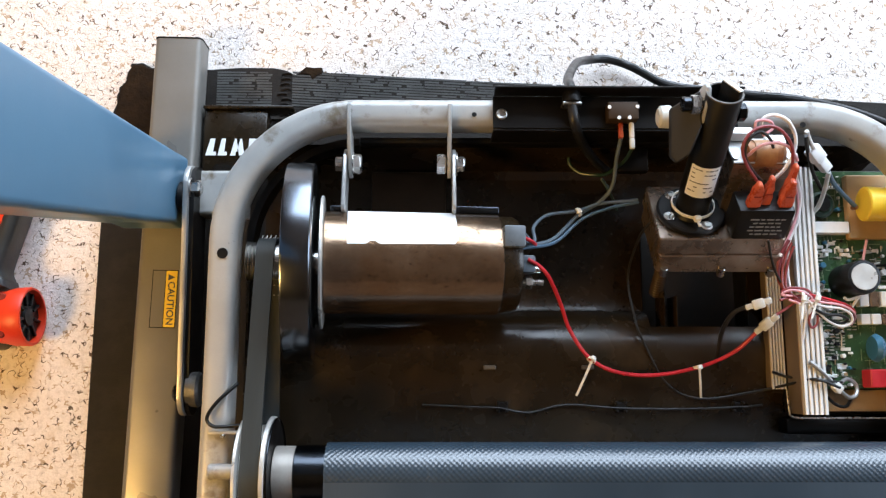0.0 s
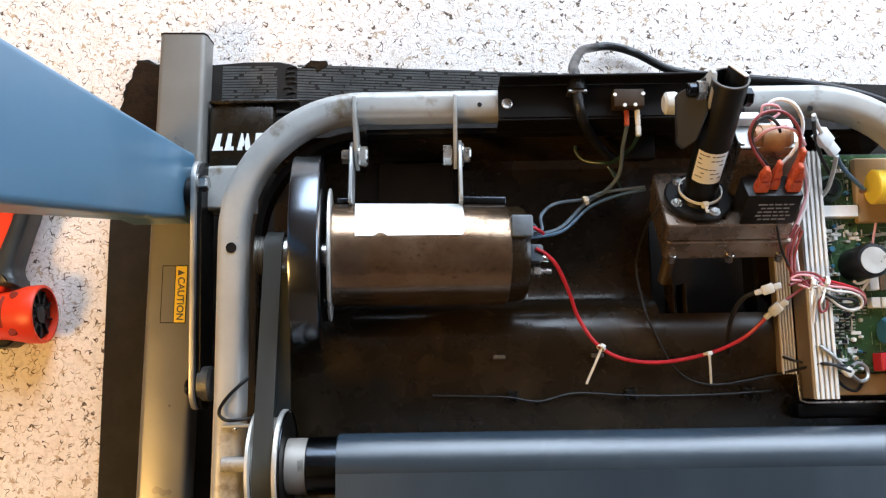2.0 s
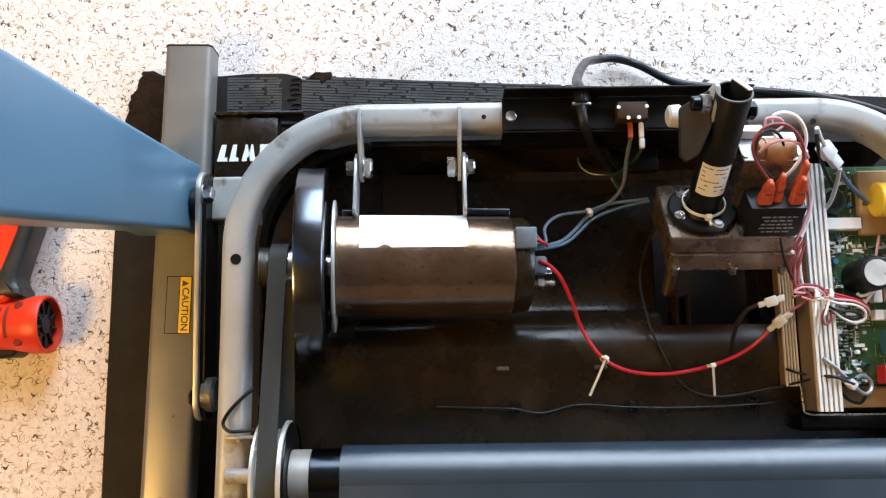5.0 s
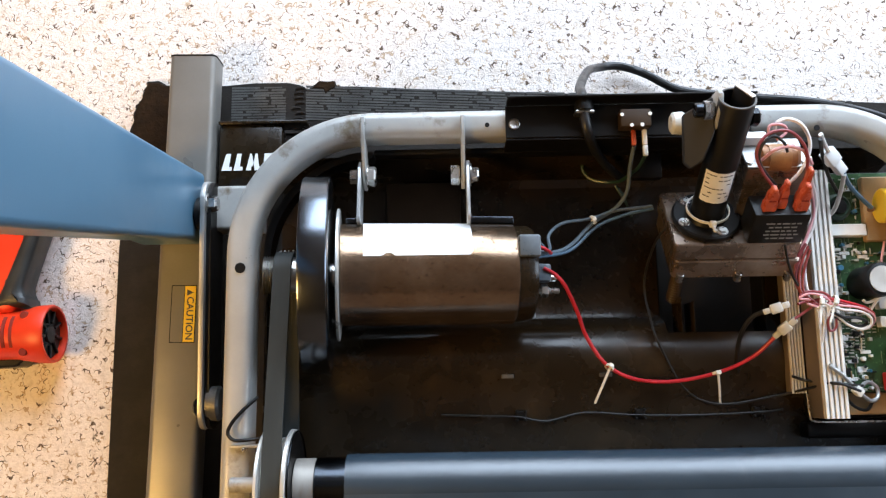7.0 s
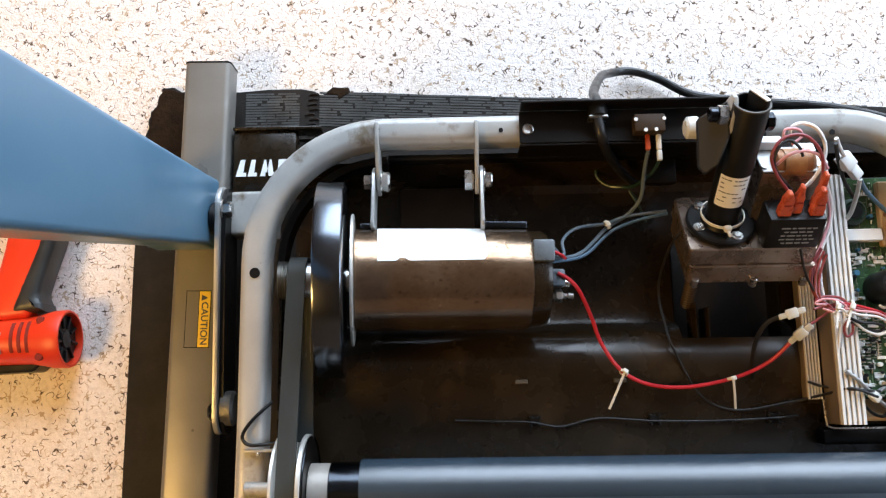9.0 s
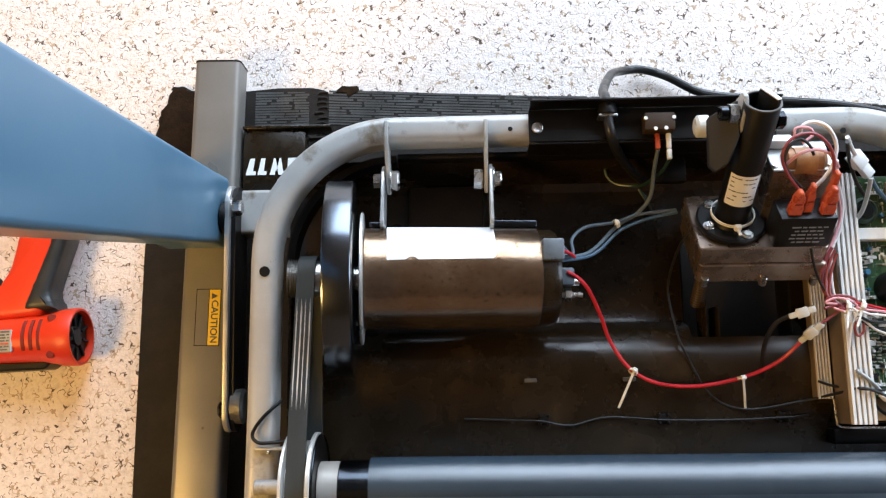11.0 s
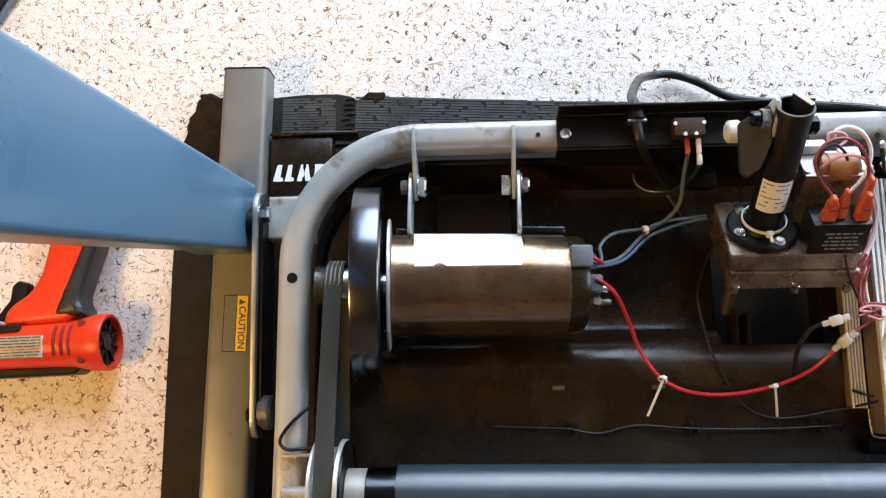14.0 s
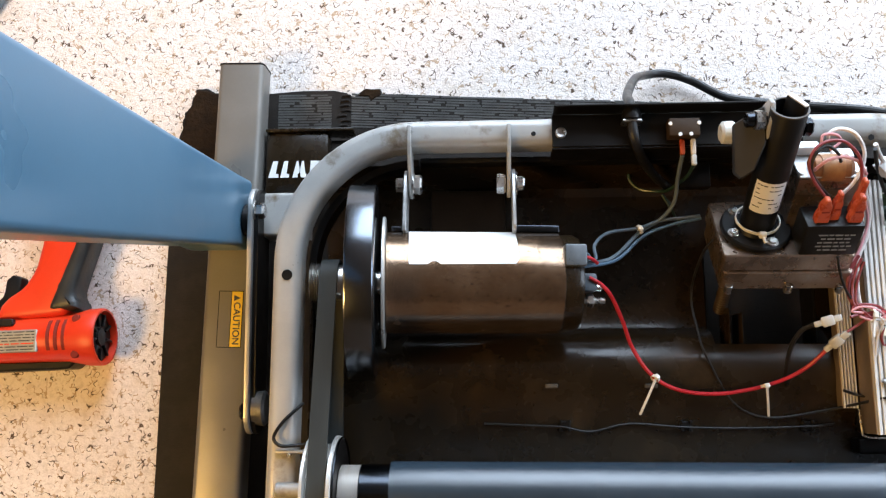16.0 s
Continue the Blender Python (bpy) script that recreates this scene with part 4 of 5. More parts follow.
# ---- incline motor assembly, leaning forward ----
def lift_motor():
    lift = thing("lift_motor", "incline motor with alloy gearbox, black screw tube and copper windings", "lift motor", pose(0.230, 0.151, 0.155, -36, 0, 0))
    # gearbox casting
    gb = prism(rounded(-0.0345, 0.082, -0.0330, 0.041, 0.004, 3), "z", -0.0235, -0.004, 0.0012, 1)
    part("gearbox_top", gb, ALLOY, lift)
    part("gearbox_base", prism(rounded(-0.0315, 0.085, -0.0352, 0.043, 0.005, 3), "z", -0.0455, -0.0237, 0.0012, 1), ALLOY, lift)
    for x in (-0.024, 0.030, 0.076):
        part("casting_screw", cyl("z", (x, -0.0365, -0.0475), 0.0036, 0.010, 0.0006, 14), STEEL, lift)
    # lead screw below
    prof = []
    for i in range(22):
        prof += [(-0.046 - i * 0.0034, 0.0068), (-0.0477 - i * 0.0034, 0.0055)]
    part("lead_screw", lathe(prof, "z", (-0.010, 0.004, 0), 24), BAY_FLOOR, lift)
    # tube over the screw
    fl = part("flange", lathe([(-0.0038, 0.0300), (-0.001, 0.0312), (0.0015, 0.0312), (0.0028, 0.0295), (0.0030, 0.019), (0.0065, 0.0175), (0.0070, 0.0155)], "z", (0, 0, 0), 56), PLASTIC, lift)
    for a in (205, 292, 65, 130):
        x, y = 0.0245 * math.cos(radians(a)), 0.0245 * math.sin(radians(a))
        part("flange_screw", hexbolt("z", (x, y, 0.0028), 0.0043, 0.0034, 0.0055), BRIGHT, lift)
    tube = part("screw_tube", lathe([(0.0068, 0.0152), (0.1302, 0.0152), (0.1310, 0.0148), (0.1308, 0.0136), (0.100, 0.0134), (0.0995, 0.0)], "z", (0, 0, 0), 48), PLASTIC, lift)
    # label wrapped on the tube, with unreadable print
    bm = bmesh.new()
    for i in range(18):
        a0, a1 = radians(208 + 106 * i / 18), radians(208 + 106 * (i + 1) / 18)
        v = [bm.verts.new((0.01545 * math.cos(a), 0.01545 * math.sin(a), z)) for a, z in ((a0, 0.0300), (a1, 0.0300), (a1, 0.0640), (a0, 0.0640))]
        bm.faces.new(v)
    bmesh.ops.remove_doubles(bm, verts=bm.verts[:], dist=1e-6)
    lab = part("tube_label", bm, PAPER, tube, "white paper label with small print", smooth=60)
    rnd = random.Random(3)
    bars = bmesh.new()
    for k in range(6):
        z = 0.0600 - k * 0.0048
        a = 216.0
        while a < 296:
            w = rnd.uniform(5, 16)
            if rnd.random() < 0.72:
                for q in range(3):
                    b0, b1 = radians(a + w * q / 3), radians(a + w * (q + 1) / 3)
                    bars.faces.new([bars.verts.new((0.0156 * math.cos(b), 0.0156 * math.sin(b), zz)) for b, zz in ((b0, z), (b1, z), (b1, z + 0.0011), (b0, z + 0.0011))])
            a += w + 2.5
    part("print_bar", bars, INK, tube, "dark unreadable print")
    # clevis at the head of the tube
    part("tube_mouth", lathe([(0.1302, 0.0138), (0.1304, 0.0154), (0.1316, 0.0154), (0.1318, 0.0138), (0.1302, 0.0138)], "z", (0, 0, 0), 40), DUSTY, lift, "paler rim of the tube")
    tongue = box(-0.0105, 0.0105, -0.0022, 0.0022, 0.098, 0.1380, 0.0008)
    bmesh.ops.transform(tongue, matrix=pose(0.0045, 0.000, 0, 0, 0, -62), verts=tongue.verts[:])
    tg = part("head_tongue", tongue, BLACK_PAINT, lift)
    tip = box(-0.0102, 0.0102, -0.0021, 0.0021, 0.1381, 0.1396, 0.0004, 1)
    bmesh.ops.transform(tip, matrix=pose(0.0045, 0.000, 0, 0, 0, -62), verts=tip.verts[:])
    part("pale_tip", tip, FIN, tg, "pale end of the bar")
    part("head_nut", hexbolt("x", (0.0155, 0, 0.112), 0.0078, 0.0065), DARK_STEEL, lift)
    # zip tie round the foot of the tube
    zt = part("zip_tie", lathe([(0.0085, 0.0188), (0.0085, 0.0198), (0.0112, 0.0198), (0.0112, 0.0188), (0.0085, 0.0188)], "z", (0, 0, 0), 40), NYLON, lift, "white nylon zip tie")
    part("zip_tail", box(-0.001, 0.0015, -0.0298, -0.019, 0.0080, 0.0100, 0.0004, 1), NYLON, zt)
    part("zip_head", box(-0.0033, 0.0030, -0.0232, -0.0182, 0.0070, 0.0130, 0.001, 1), NYLON, zt)
    # laminated core with its windings
    core = part("core", box(0.0275, 0.0795, 0.002, 0.034, -0.0038, 0.0560, 0.0015), DARK_STEEL, lift)
    for i in range(22):
        part("lamination", box(0.0268, 0.0800, 0.0012, 0.0348, -0.0022 + i * 0.0026, 0.0001 + i * 0.0026), ALLOY, core)
    part("core_plate", box(0.0260, 0.0806, 0.0005, 0.0355, 0.0562, 0.0580, 0.0006, 1), PLATE_STEEL, core)
    coil = part("winding", lathe([(0, 0.008), (0.002, 0.0115), (0.032, 0.0122), (0.036, 0.009)], "x", (0.0370, 0.013, 0.0575), 32), COPPER, core, "amber taped copper winding")
    part("winding_tape", lathe([(0.008, 0.0126), (0.027, 0.0128)], "x", (0.0370, 0.013, 0.0575), 32), TAPE, coil)
    for x in (0.0285, 0.0765):
        part("core_screw", cyl("z", (x, 0.006, 0.0580), 0.0026, 0.002, 0.0005, 14), BRIGHT, core)
    part("cover_flap", box(0.028, 0.050, 0.030, 0.040, 0.058, 0.0680, 0.002), WHITE_BLOCK, core)
    part("cover_flap", box(0.060, 0.078, 0.022, 0.034, 0.058, 0.0640, 0.002), WHITE_BLOCK, core)
    # capacitor in front
    capac = part("capacitor", box(0.0300, 0.0795, -0.0335, -0.006, -0.0038, 0.0315, 0.0022), PLASTIC, lift, "black box capacitor with faint print")
    rnd = random.Random(8)
    pr = bmesh.new()
    for k in range(5):
        x = 0.041 + rnd.uniform(0, 0.004)
        while x < 0.070:
            w = rnd.uniform(0.003, 0.008)
            join(pr, box(x, x + w, -0.03365, -0.0334, 0.020 - k * 0.0044, 0.0216 - k * 0.0044))
            x += w + 0.0014
    part("print_bar", pr, PLATE_STEEL, capac, "grey unreadable print", smooth=0)
    for x, y, w, top in ((0.0425, -0.0300, 0.0060, 0.057), (0.0535, -0.0265, 0.0048, 0.061), (0.0705, -0.0300, 0.0060, 0.060), (0.0735, -0.0200, 0.0052, 0.069)):
        out = [(x - w, 0.0312), (x + w, 0.0312), (x + w, 0.0405), (x + w * 0.78, 0.0425), (x + w * 0.80, 0.0500), (x + w * 0.42, 0.0545), (x + w * 0.36, top), (x - w * 0.36, top), (x - w * 0.42, 0.0545), (x - w * 0.80, 0.0500), (x - w * 0.78, 0.0425), (x - w, 0.0405)]
        sleeve = part("orange_terminal", prism(out, "y", y, y + 0.0078, 0.0011, 1), ORANGE_CLIP, capac, "orange vinyl spade terminal")
        # crease shade as a thin darker bar
        part("terminal_crease", box(x - w * 0.55, x + w * 0.55, y - 0.0006, y + 0.0004, 0.0435, 0.0450, 0.0003, 1), ORANGE_SHADE, sleeve)


def lift_bracket():
    """Dark cheek plates that carry the head of the screw tube, with a pin and a pale spacer."""
    b = thing("lift_bracket", "black steel cheek bracket with bolt and pale spacer", "bracket")
    plate = [(0.1925, 0.2250), (0.2140, 0.2350), (0.2150, 0.2050), (0.2065, 0.1830), (0.1970, 0.1775), (0.1920, 0.1840)]
    bm = prism(plate, "z", -0.002, 0.002, 0.0012, 1)
    for v in bm.verts:
        v.co.z += 0.222 + 0.75 * (v.co.x - 0.186) + 0.12 * (v.co.y - 0.20)
    part("web_plate", bm, CHEEK, b)
    part("cheek", prism([(0.2370, 0.232), (0.2385, 0.256), (0.2330, 0.262), (0.2180, 0.258), (0.2080, 0.246), (0.2050, 0.226)], "x", 0.2150, 0.2192, 0.0012, 2), GREY, b, "bare edged steel cheek")
    part("far_cheek", prism([(0.2340, 0.216), (0.2350, 0.240), (0.2260, 0.246), (0.2140, 0.240), (0.2080, 0.216)], "x", 0.2462, 0.2492, 0.0007, 1), PLATE_STEEL, b)
    part("bolt", hexbolt("x", (0.2062, 0.2235, 0.246), 0.0086, 0.0088, 0.0), STEEL, b)
    part("bolt_washer", cyl("x", (0.1985, 0.2235, 0.246), 0.0062, 0.0075, 0.001, 20), DARK_STEEL, b)
    part("spacer", lathe([(0.0, 0.007), (0.002, 0.0098), (0.010, 0.0102), (0.013, 0.0082), (0.026, 0.0080)], "x", (0.1890, 0.2260, 0.205), 24), CLEAR, b, "pale plastic spacer")


# ---- control board ----
def control_board():
    rnd = random.Random(21)
    tr = thing("control_tray", "black plastic electronics tray with a pale metal rim", "tray")
    part("tray", box(0.336, 0.45, -0.036, 0.205, 0.080, 0.1000, 0.003), PLASTIC, tr)
    part("rear_block", box(0.330, 0.45, -0.055, -0.0405, 0.078, 0.1000, 0.003), BLACK_PAINT, tr)
    part("rim", sweep(spline([(0.3290, -0.013, 0.108), (0.3300, -0.032, 0.108), (0.3335, -0.0385, 0.108), (0.36, -0.0395, 0.108), (0.45, -0.0395, 0.108)], 5), rounded(-0.0009, 0.0009, -0.001, 0.001, 0.0004, 1)), BRIGHT, tr)
    part("adhesive_strip", box(0.352, 0.45, -0.0335, -0.0130, 0.1003, 0.1035, 0.001), TAN_BASE, tr, "tan mounting strip")
    hs = thing("heatsink", "finned aluminium heatsink beside the circuit board", "heatsink")
    part("fin_block", box(0.3335, 0.3545, -0.0355, 0.199, 0.1005, 0.1300, 0.0005, 1), FIN_GAP_SHADE, hs)
    for i in range(5):
        x = 0.3340 + i * 0.0046
        part("fin", box(x, x + 0.0028, -0.0357, 0.1992, 0.1295, 0.1355, 0.0003, 1), FIN, hs)
    part("fin_base", box(0.3185, 0.3334, -0.0125, 0.150, 0.0850, 0.0975, 0.0005, 1), FIN_GAP_SHADE, hs)
    for i in range(5):
        x = 0.3190 + i * 0.0029
        part("fin", box(x, x + 0.0013, -0.0127, 0.1502, 0.0974, 0.1010, 0.0003, 1), FIN, hs)
    pins = []
    pin_mesh = bpy.data.meshes.new("solder_pin")
    pm = box(-0.0016, 0.0016, -0.0005, 0.0005, 0.0002, 0.0020)
    pm.to_mesh(pin_mesh)
    pm.free()
    pin_mesh.materials.append(LEAD)
    bd = thing("circuit_board", "green circuit board crowded with components", "circuit board")
    z = 0.1135
    part("board", box(0.3560, 0.452, -0.0120, 0.200, z - 0.0016, z, 0.0003, 1), PCB_GREEN, bd)
    part("white_connector", box(0.3535, 0.3925, 0.1360, 0.1475, z, 0.1255, 0.0008, 1), WHITE_BLOCK, bd)
    part("choke_base", box(0.3935, 0.452, 0.1310, 0.1945, z, 0.1225, 0.0012, 1), TAN_BASE, bd)
    part("film_capacitor", lathe([(0.4005, 0.015), (0.4015, 0.0165), (0.448, 0.0165), (0.449, 0.015)], "x", (0, 0.1620, 0.1385), 36), YELLOW_CAP, bd, "yellow film-wrapped capacitor")
    can = part("capacitor_can", lathe([(0, 0.0158), (0.036, 0.0160), (0.0385, 0.0150), (0.0390, 0.0128), (0.0385, 0.0126)], "z", (0.3895, 0.0905, z), 40), PLASTIC, bd, "black electrolytic capacitor with silver top")
    part("can_top", lathe([(0, 0.0126), (0.0008, 0.0122)], "z", (0.3895, 0.0905, z + 0.0383), 36), PULLEY_METAL, can)
    lens = part("indicator_cup", lathe([(0, 0.0135), (0.008, 0.0130), (0.012, 0.0100), (0.0105, 0.0085)], "z", (0.3685, 0.1650, z), 28), GREEN_WIRE, bd)
    part("indicator_core", lathe([(0.0, 0.0080), (0.0125, 0.0070)], "z", (0.3685, 0.1650, z), 20), PLASTIC, lens)
    part("disc_capacitor", lathe([(0, 0.011), (0.004, 0.0135), (0.008, 0.011)], "x", (0.4040, 0.0260, z + 0.0135), 30), BLUE_PART, bd, "dark blue disc capacitor")
    part("relay", box(0.399, 0.425, -0.011, 0.006, z, 0.131, 0.001, 1), RED_WIRE, bd, "red relay box")
    for y in (0.0655, 0.0485):
        for k in range(3):
            part("socket", box(0.3985 + k * 0.0105, 0.4075 + k * 0.0105, y, y + 0.0145 if y > 0.06 else y + 0.010, z, z + 0.009, 0.0006, 1), WHITE_BLOCK if (k + (y > 0.06)) % 3 != 2 else ALLOY, bd)
    tracks = bmesh.new()
    for k in range(190):
        x, y, n = rnd.uniform(0.3585, 0.442), rnd.uniform(-0.009, 0.192), rnd.uniform(0.003, 0.012)
        if rnd.random() < 0.55:
            join(tracks, box(x, x + 0.0006, y, min(y + n, 0.198), z + 0.0001, z + 0.0004))
        else:
            join(tracks, box(x, min(x + n, 0.450), y, y + 0.0006, z + 0.0001, z + 0.0004))
    tagged(part("printed_track", tracks, LEAD_TRACK, bd, "pale tinned tracks", smooth=0), kind="stuff")
    for gx, gy, nx, ny in ((0.3600, 0.048, 3, 7), (0.3620, 0.018, 3, 9), (0.3780, 0.030, 2, 8), (0.3900, 0.044, 2, 4), (0.3620, 0.108, 2, 6)):
        for a in range(nx):
            for c in range(ny):
                pins.append((gx + a * 0.0052, gy + c * 0.0031))
    for x, y in pins:
        ob = new("solder_pin", pin_mesh)
        ob.parent, ob.location = bd, (x, y, z)
    chip_m = (PLASTIC, WHITE_BLOCK, TAN_BASE, LEAD, LEAD, PLASTIC)
    taken = [(0.353, 0.394, 0.133, 0.150), (0.392, 0.46, 0.128, 0.198), (0.372, 0.407, 0.073, 0.108), (0.354, 0.384, 0.150, 0.181), (0.396, 0.43, 0.045, 0.082), (0.393, 0.43, -0.013, 0.04)]
    made = 0
    while made < 230:
        x, y = rnd.uniform(0.3585, 0.43), rnd.uniform(-0.010, 0.195)
        if any(a - 0.002 < x < b + 0.002 and c - 0.002 < y < d + 0.002 for a, b, c, d in taken):
            continue
        kind = rnd.random()
        if kind < 0.45:
            w, d = rnd.uniform(0.0028, 0.0065), 0.0011
            if rnd.random() < 0.5:
                w, d = d, w
            bm = box(x - w / 2, x + w / 2, y - d / 2, y + d / 2, z + 0.0005, z + 0.0022, 0.0004, 1)
            m, nm = rnd.choice((LEAD, TAN_BASE, LEAD, WHITE_BLOCK)), "resistor"
        elif kind < 0.75:
            w, d = rnd.uniform(0.0015, 0.0042), rnd.uniform(0.0015, 0.0034)
            bm = box(x - w / 2, x + w / 2, y - d / 2, y + d / 2, z, z + rnd.uniform(0.001, 0.005), 0.0003, 1)
            m, nm = rnd.choice(chip_m), "chip"
        elif kind < 0.9:
            r = rnd.uniform(0.0013, 0.0030)
            bm = cyl("z", (x, y, z), r, rnd.uniform(0.003, 0.008), 0.0004, 16)
            m, nm = rnd.choice((PLASTIC, WHITE_BLOCK, BLUE_PART, WHITE_WIRE)), "small_capacitor"
        else:
            bm = box(x - 0.0048, x + 0.0048, y - 0.0016, y + 0.0016, z, z + 0.0016, 0.0003, 1)
            m, nm = WHITE_BLOCK, "label_strip"
        part(nm, bm, m, bd)
        made += 1


# ---- wiring ----
def wiring():
    cable("motor_lead", [(0.1620, 0.2140, 0.179), (0.1625, 0.200, 0.155), (0.163, 0.181, 0.132), (0.152, 0.167, 0.122), (0.131, 0.154, 0.122), (0.103, 0.128, 0.130), (0.070, 0.119, 0.150)], 0.0019, GREY_WIRE, "grey-blue insulated lead from switch to motor")
    cable("motor_lead", [(0.070, 0.122, 0.153), (0.085, 0.124, 0.145), (0.0855, 0.139, 0.140), (0.100, 0.152, 0.132), (0.130, 0.1575, 0.126), (0.152, 0.1655, 0.121), (0.192, 0.1720, 0.110)], 0.0016, GREY_WIRE, "grey insulated lead tied in a loop")
    cable("motor_lead", [(0.070, 0.1165, 0.150), (0.106, 0.1255, 0.131), (0.135, 0.1505, 0.121), (0.165, 0.163, 0.115), (0.193, 0.1695, 0.110)], 0.0016, BLUE_WIRE, "blue insulated lead tied in a loop")
    cable("ground_wire", [(0.1720, 0.2045, 0.178), (0.1705, 0.200, 0.150), (0.162, 0.197, 0.118), (0.157, 0.200, 0.098), (0.139, 0.205, 0.088), (0.129, 0.217, 0.087), (0.133, 0.235, 0.088)], 0.0017, GREEN_WIRE, "dull green ground wire")
    cable("ground_wire", [(0.169, 0.188, 0.09), (0.160, 0.197, 0.095), (0.171, 0.180, 0.09), (0.178, 0.168, 0.08)], 0.0013, GREEN_WIRE, "dull green ground wire")
    cable("power_lead", [(0.0780, 0.1060, 0.154), (0.0885, 0.1000, 0.152), (0.0985, 0.0900, 0.145), (0.112, 0.0680, 0.122), (0.123, 0.044, 0.105), (0.142, 0.018, 0.098), (0.169, 0.004, 0.094), (0.207, 0.001, 0.094), (0.250, 0.009, 0.099), (0.280, 0.023, 0.110), (0.299, 0.043, 0.126)], 0.0019, RED_WIRE, "thick red insulated motor power lead", 8, 10)
    cable("brush_wire", [(0.068, 0.1255, 0.172), (0.080, 0.121, 0.166), (0.085, 0.119, 0.158)], 0.0017, RED_WIRE, "short red brush wire")
    cable("brush_wire", [(0.066, 0.132, 0.165), (0.075, 0.129, 0.158), (0.083, 0.121, 0.150)], 0.0014, GREY_WIRE, "short grey brush wire")
    cable("power_lead", [(0.284, 0.064, 0.141), (0.273, 0.058, 0.132), (0.2665, 0.042, 0.118), (0.268, 0.020, 0.098), (0.272, 0.008, 0.084)], 0.0022, BLACK_WIRE, "black insulated power lead")
    cable("sensor_wire", [(-0.02, -0.028, 0.080), (0.030, -0.030, 0.0815), (0.0555, -0.031, 0.0835), (0.084, -0.0355, 0.0805), (0.121, -0.028, 0.0805), (0.1725, -0.031, 0.0835), (0.232, -0.032, 0.0805), (0.2905, -0.030, 0.0835), (0.315, -0.028, 0.081)], 0.0011, BLACK_WIRE, "thin black sensor wire held in clips")
    cable("sensor_wire", [(0.205, 0.150, 0.152), (0.190, 0.135, 0.130), (0.187, 0.100, 0.080), (0.190, 0.060, 0.088), (0.196, 0.036, 0.092), (0.222, -0.008, 0.0815), (0.255, -0.022, 0.0815), (0.306, -0.015, 0.088), (0.330, -0.008, 0.110), (0.343, -0.003, 0.1385), (0.366, -0.011, 0.138)], 0.0013, BLACK_WIRE, "thin black sensor wire draped over the pan")
    cable("sensor_wire", [(0.318, 0.004, 0.103), (0.332, -0.001, 0.106), (0.345, -0.004, 0.138), (0.372, -0.006, 0.130)], 0.0013, BLACK_WIRE, "thin black sensor wire over the heatsink")
    # white push-on connectors
    for a, b in (((0.2815, 0.0625, 0.141), (0.3030, 0.0690, 0.150)), ((0.2955, 0.0405, 0.125), (0.3120, 0.0560, 0.140))):
        a, b = Vector(a), Vector(b)
        d = b - a
        rot = d.to_track_quat("X", "Z").to_matrix().to_4x4()
        bm = box(d.length * 0.28, d.length * 0.72, -0.0046, 0.0046, -0.0034, 0.0034, 0.0012)
        join(bm, box(0, d.length * 0.3, -0.0026, 0.0026, -0.0024, 0.0024, 0.001))
        join(bm, box(d.length * 0.7, d.length, -0.003, 0.003, -0.0026, 0.0026, 0.001))
        bmesh.ops.transform(bm, matrix=Matrix.Translation(a) @ rot, verts=bm.verts[:])
        tagged(part("wire_connector", bm, CLEAR), "milky white nylon push-on wire connector", "connector")
    # zip ties
    for at, rot, tail in (((0.1445, 0.0155, 0.098), (0, 20, 55), (0.131, -0.019, 0.086)), ((0.2475, 0.0085, 0.0995), (0, 0, 100), (0.2545, -0.021, 0.0815)), ((0.1305, 0.1560, 0.1265), (0, 0, 30), None)):
        bm = lathe([(-0.0013, 0.0036), (-0.0013, 0.0046), (0.0013, 0.0046), (0.0013, 0.0036), (-0.0013, 0.0036)], "x", (0, 0, 0), 20)
        join(bm, box(-0.0022, 0.0022, -0.0026, 0.0026, 0.0036, 0.0066, 0.0008, 1))
        bmesh.ops.transform(bm, matrix=pose(*at, *rot), verts=bm.verts[:])
        if tail:
            join(bm, sweep([Vector(at) + Vector((0, 0, 0.0045)), Vector(at).lerp(Vector(tail), 0.5) + Vector((0, 0, 0.003)), Vector(tail)], rounded(-0.0012, 0.0012, -0.0005, 0.0005, 0.0003, 1)))
        tagged(part("zip_tie", bm, NYLON), "white nylon zip tie round a wire", "zip tie", "zip ties on the wiring")
    # loops over the lift motor's windings
    cable("motor_wire", [(0.2790, 0.1650, 0.2000), (0.2620, 0.1800, 0.2150), (0.2560, 0.1940, 0.2250), (0.2650, 0.2070, 0.2300), (0.2830, 0.2090, 0.2300), (0.2970, 0.1970, 0.2250), (0.3040, 0.1820, 0.2100), (0.3000, 0.1620, 0.2000)], 0.0014, MAROON, "maroon wire looping over the windings")
    cable("motor_wire", [(0.2760, 0.2130, 0.2150), (0.2770, 0.2200, 0.2200), (0.2870, 0.2230, 0.2200), (0.2980, 0.2180, 0.2200), (0.3060, 0.2060, 0.2150), (0.3060, 0.1930, 0.2100), (0.2990, 0.1790, 0.2050), (0.2890, 0.1690, 0.2000)], 0.0017, WHITE_WIRE, "white wire looping over the windings")
    cable("motor_wire", [(0.2800, 0.1690, 0.2000), (0.2680, 0.1770, 0.2100), (0.2590, 0.1870, 0.2200), (0.2600, 0.1980, 0.2280), (0.2690, 0.2050, 0.2300), (0.2780, 0.2000, 0.2280), (0.2840, 0.1940, 0.2200)], 0.0014, BLACK_WIRE, "black wire looping over the windings")
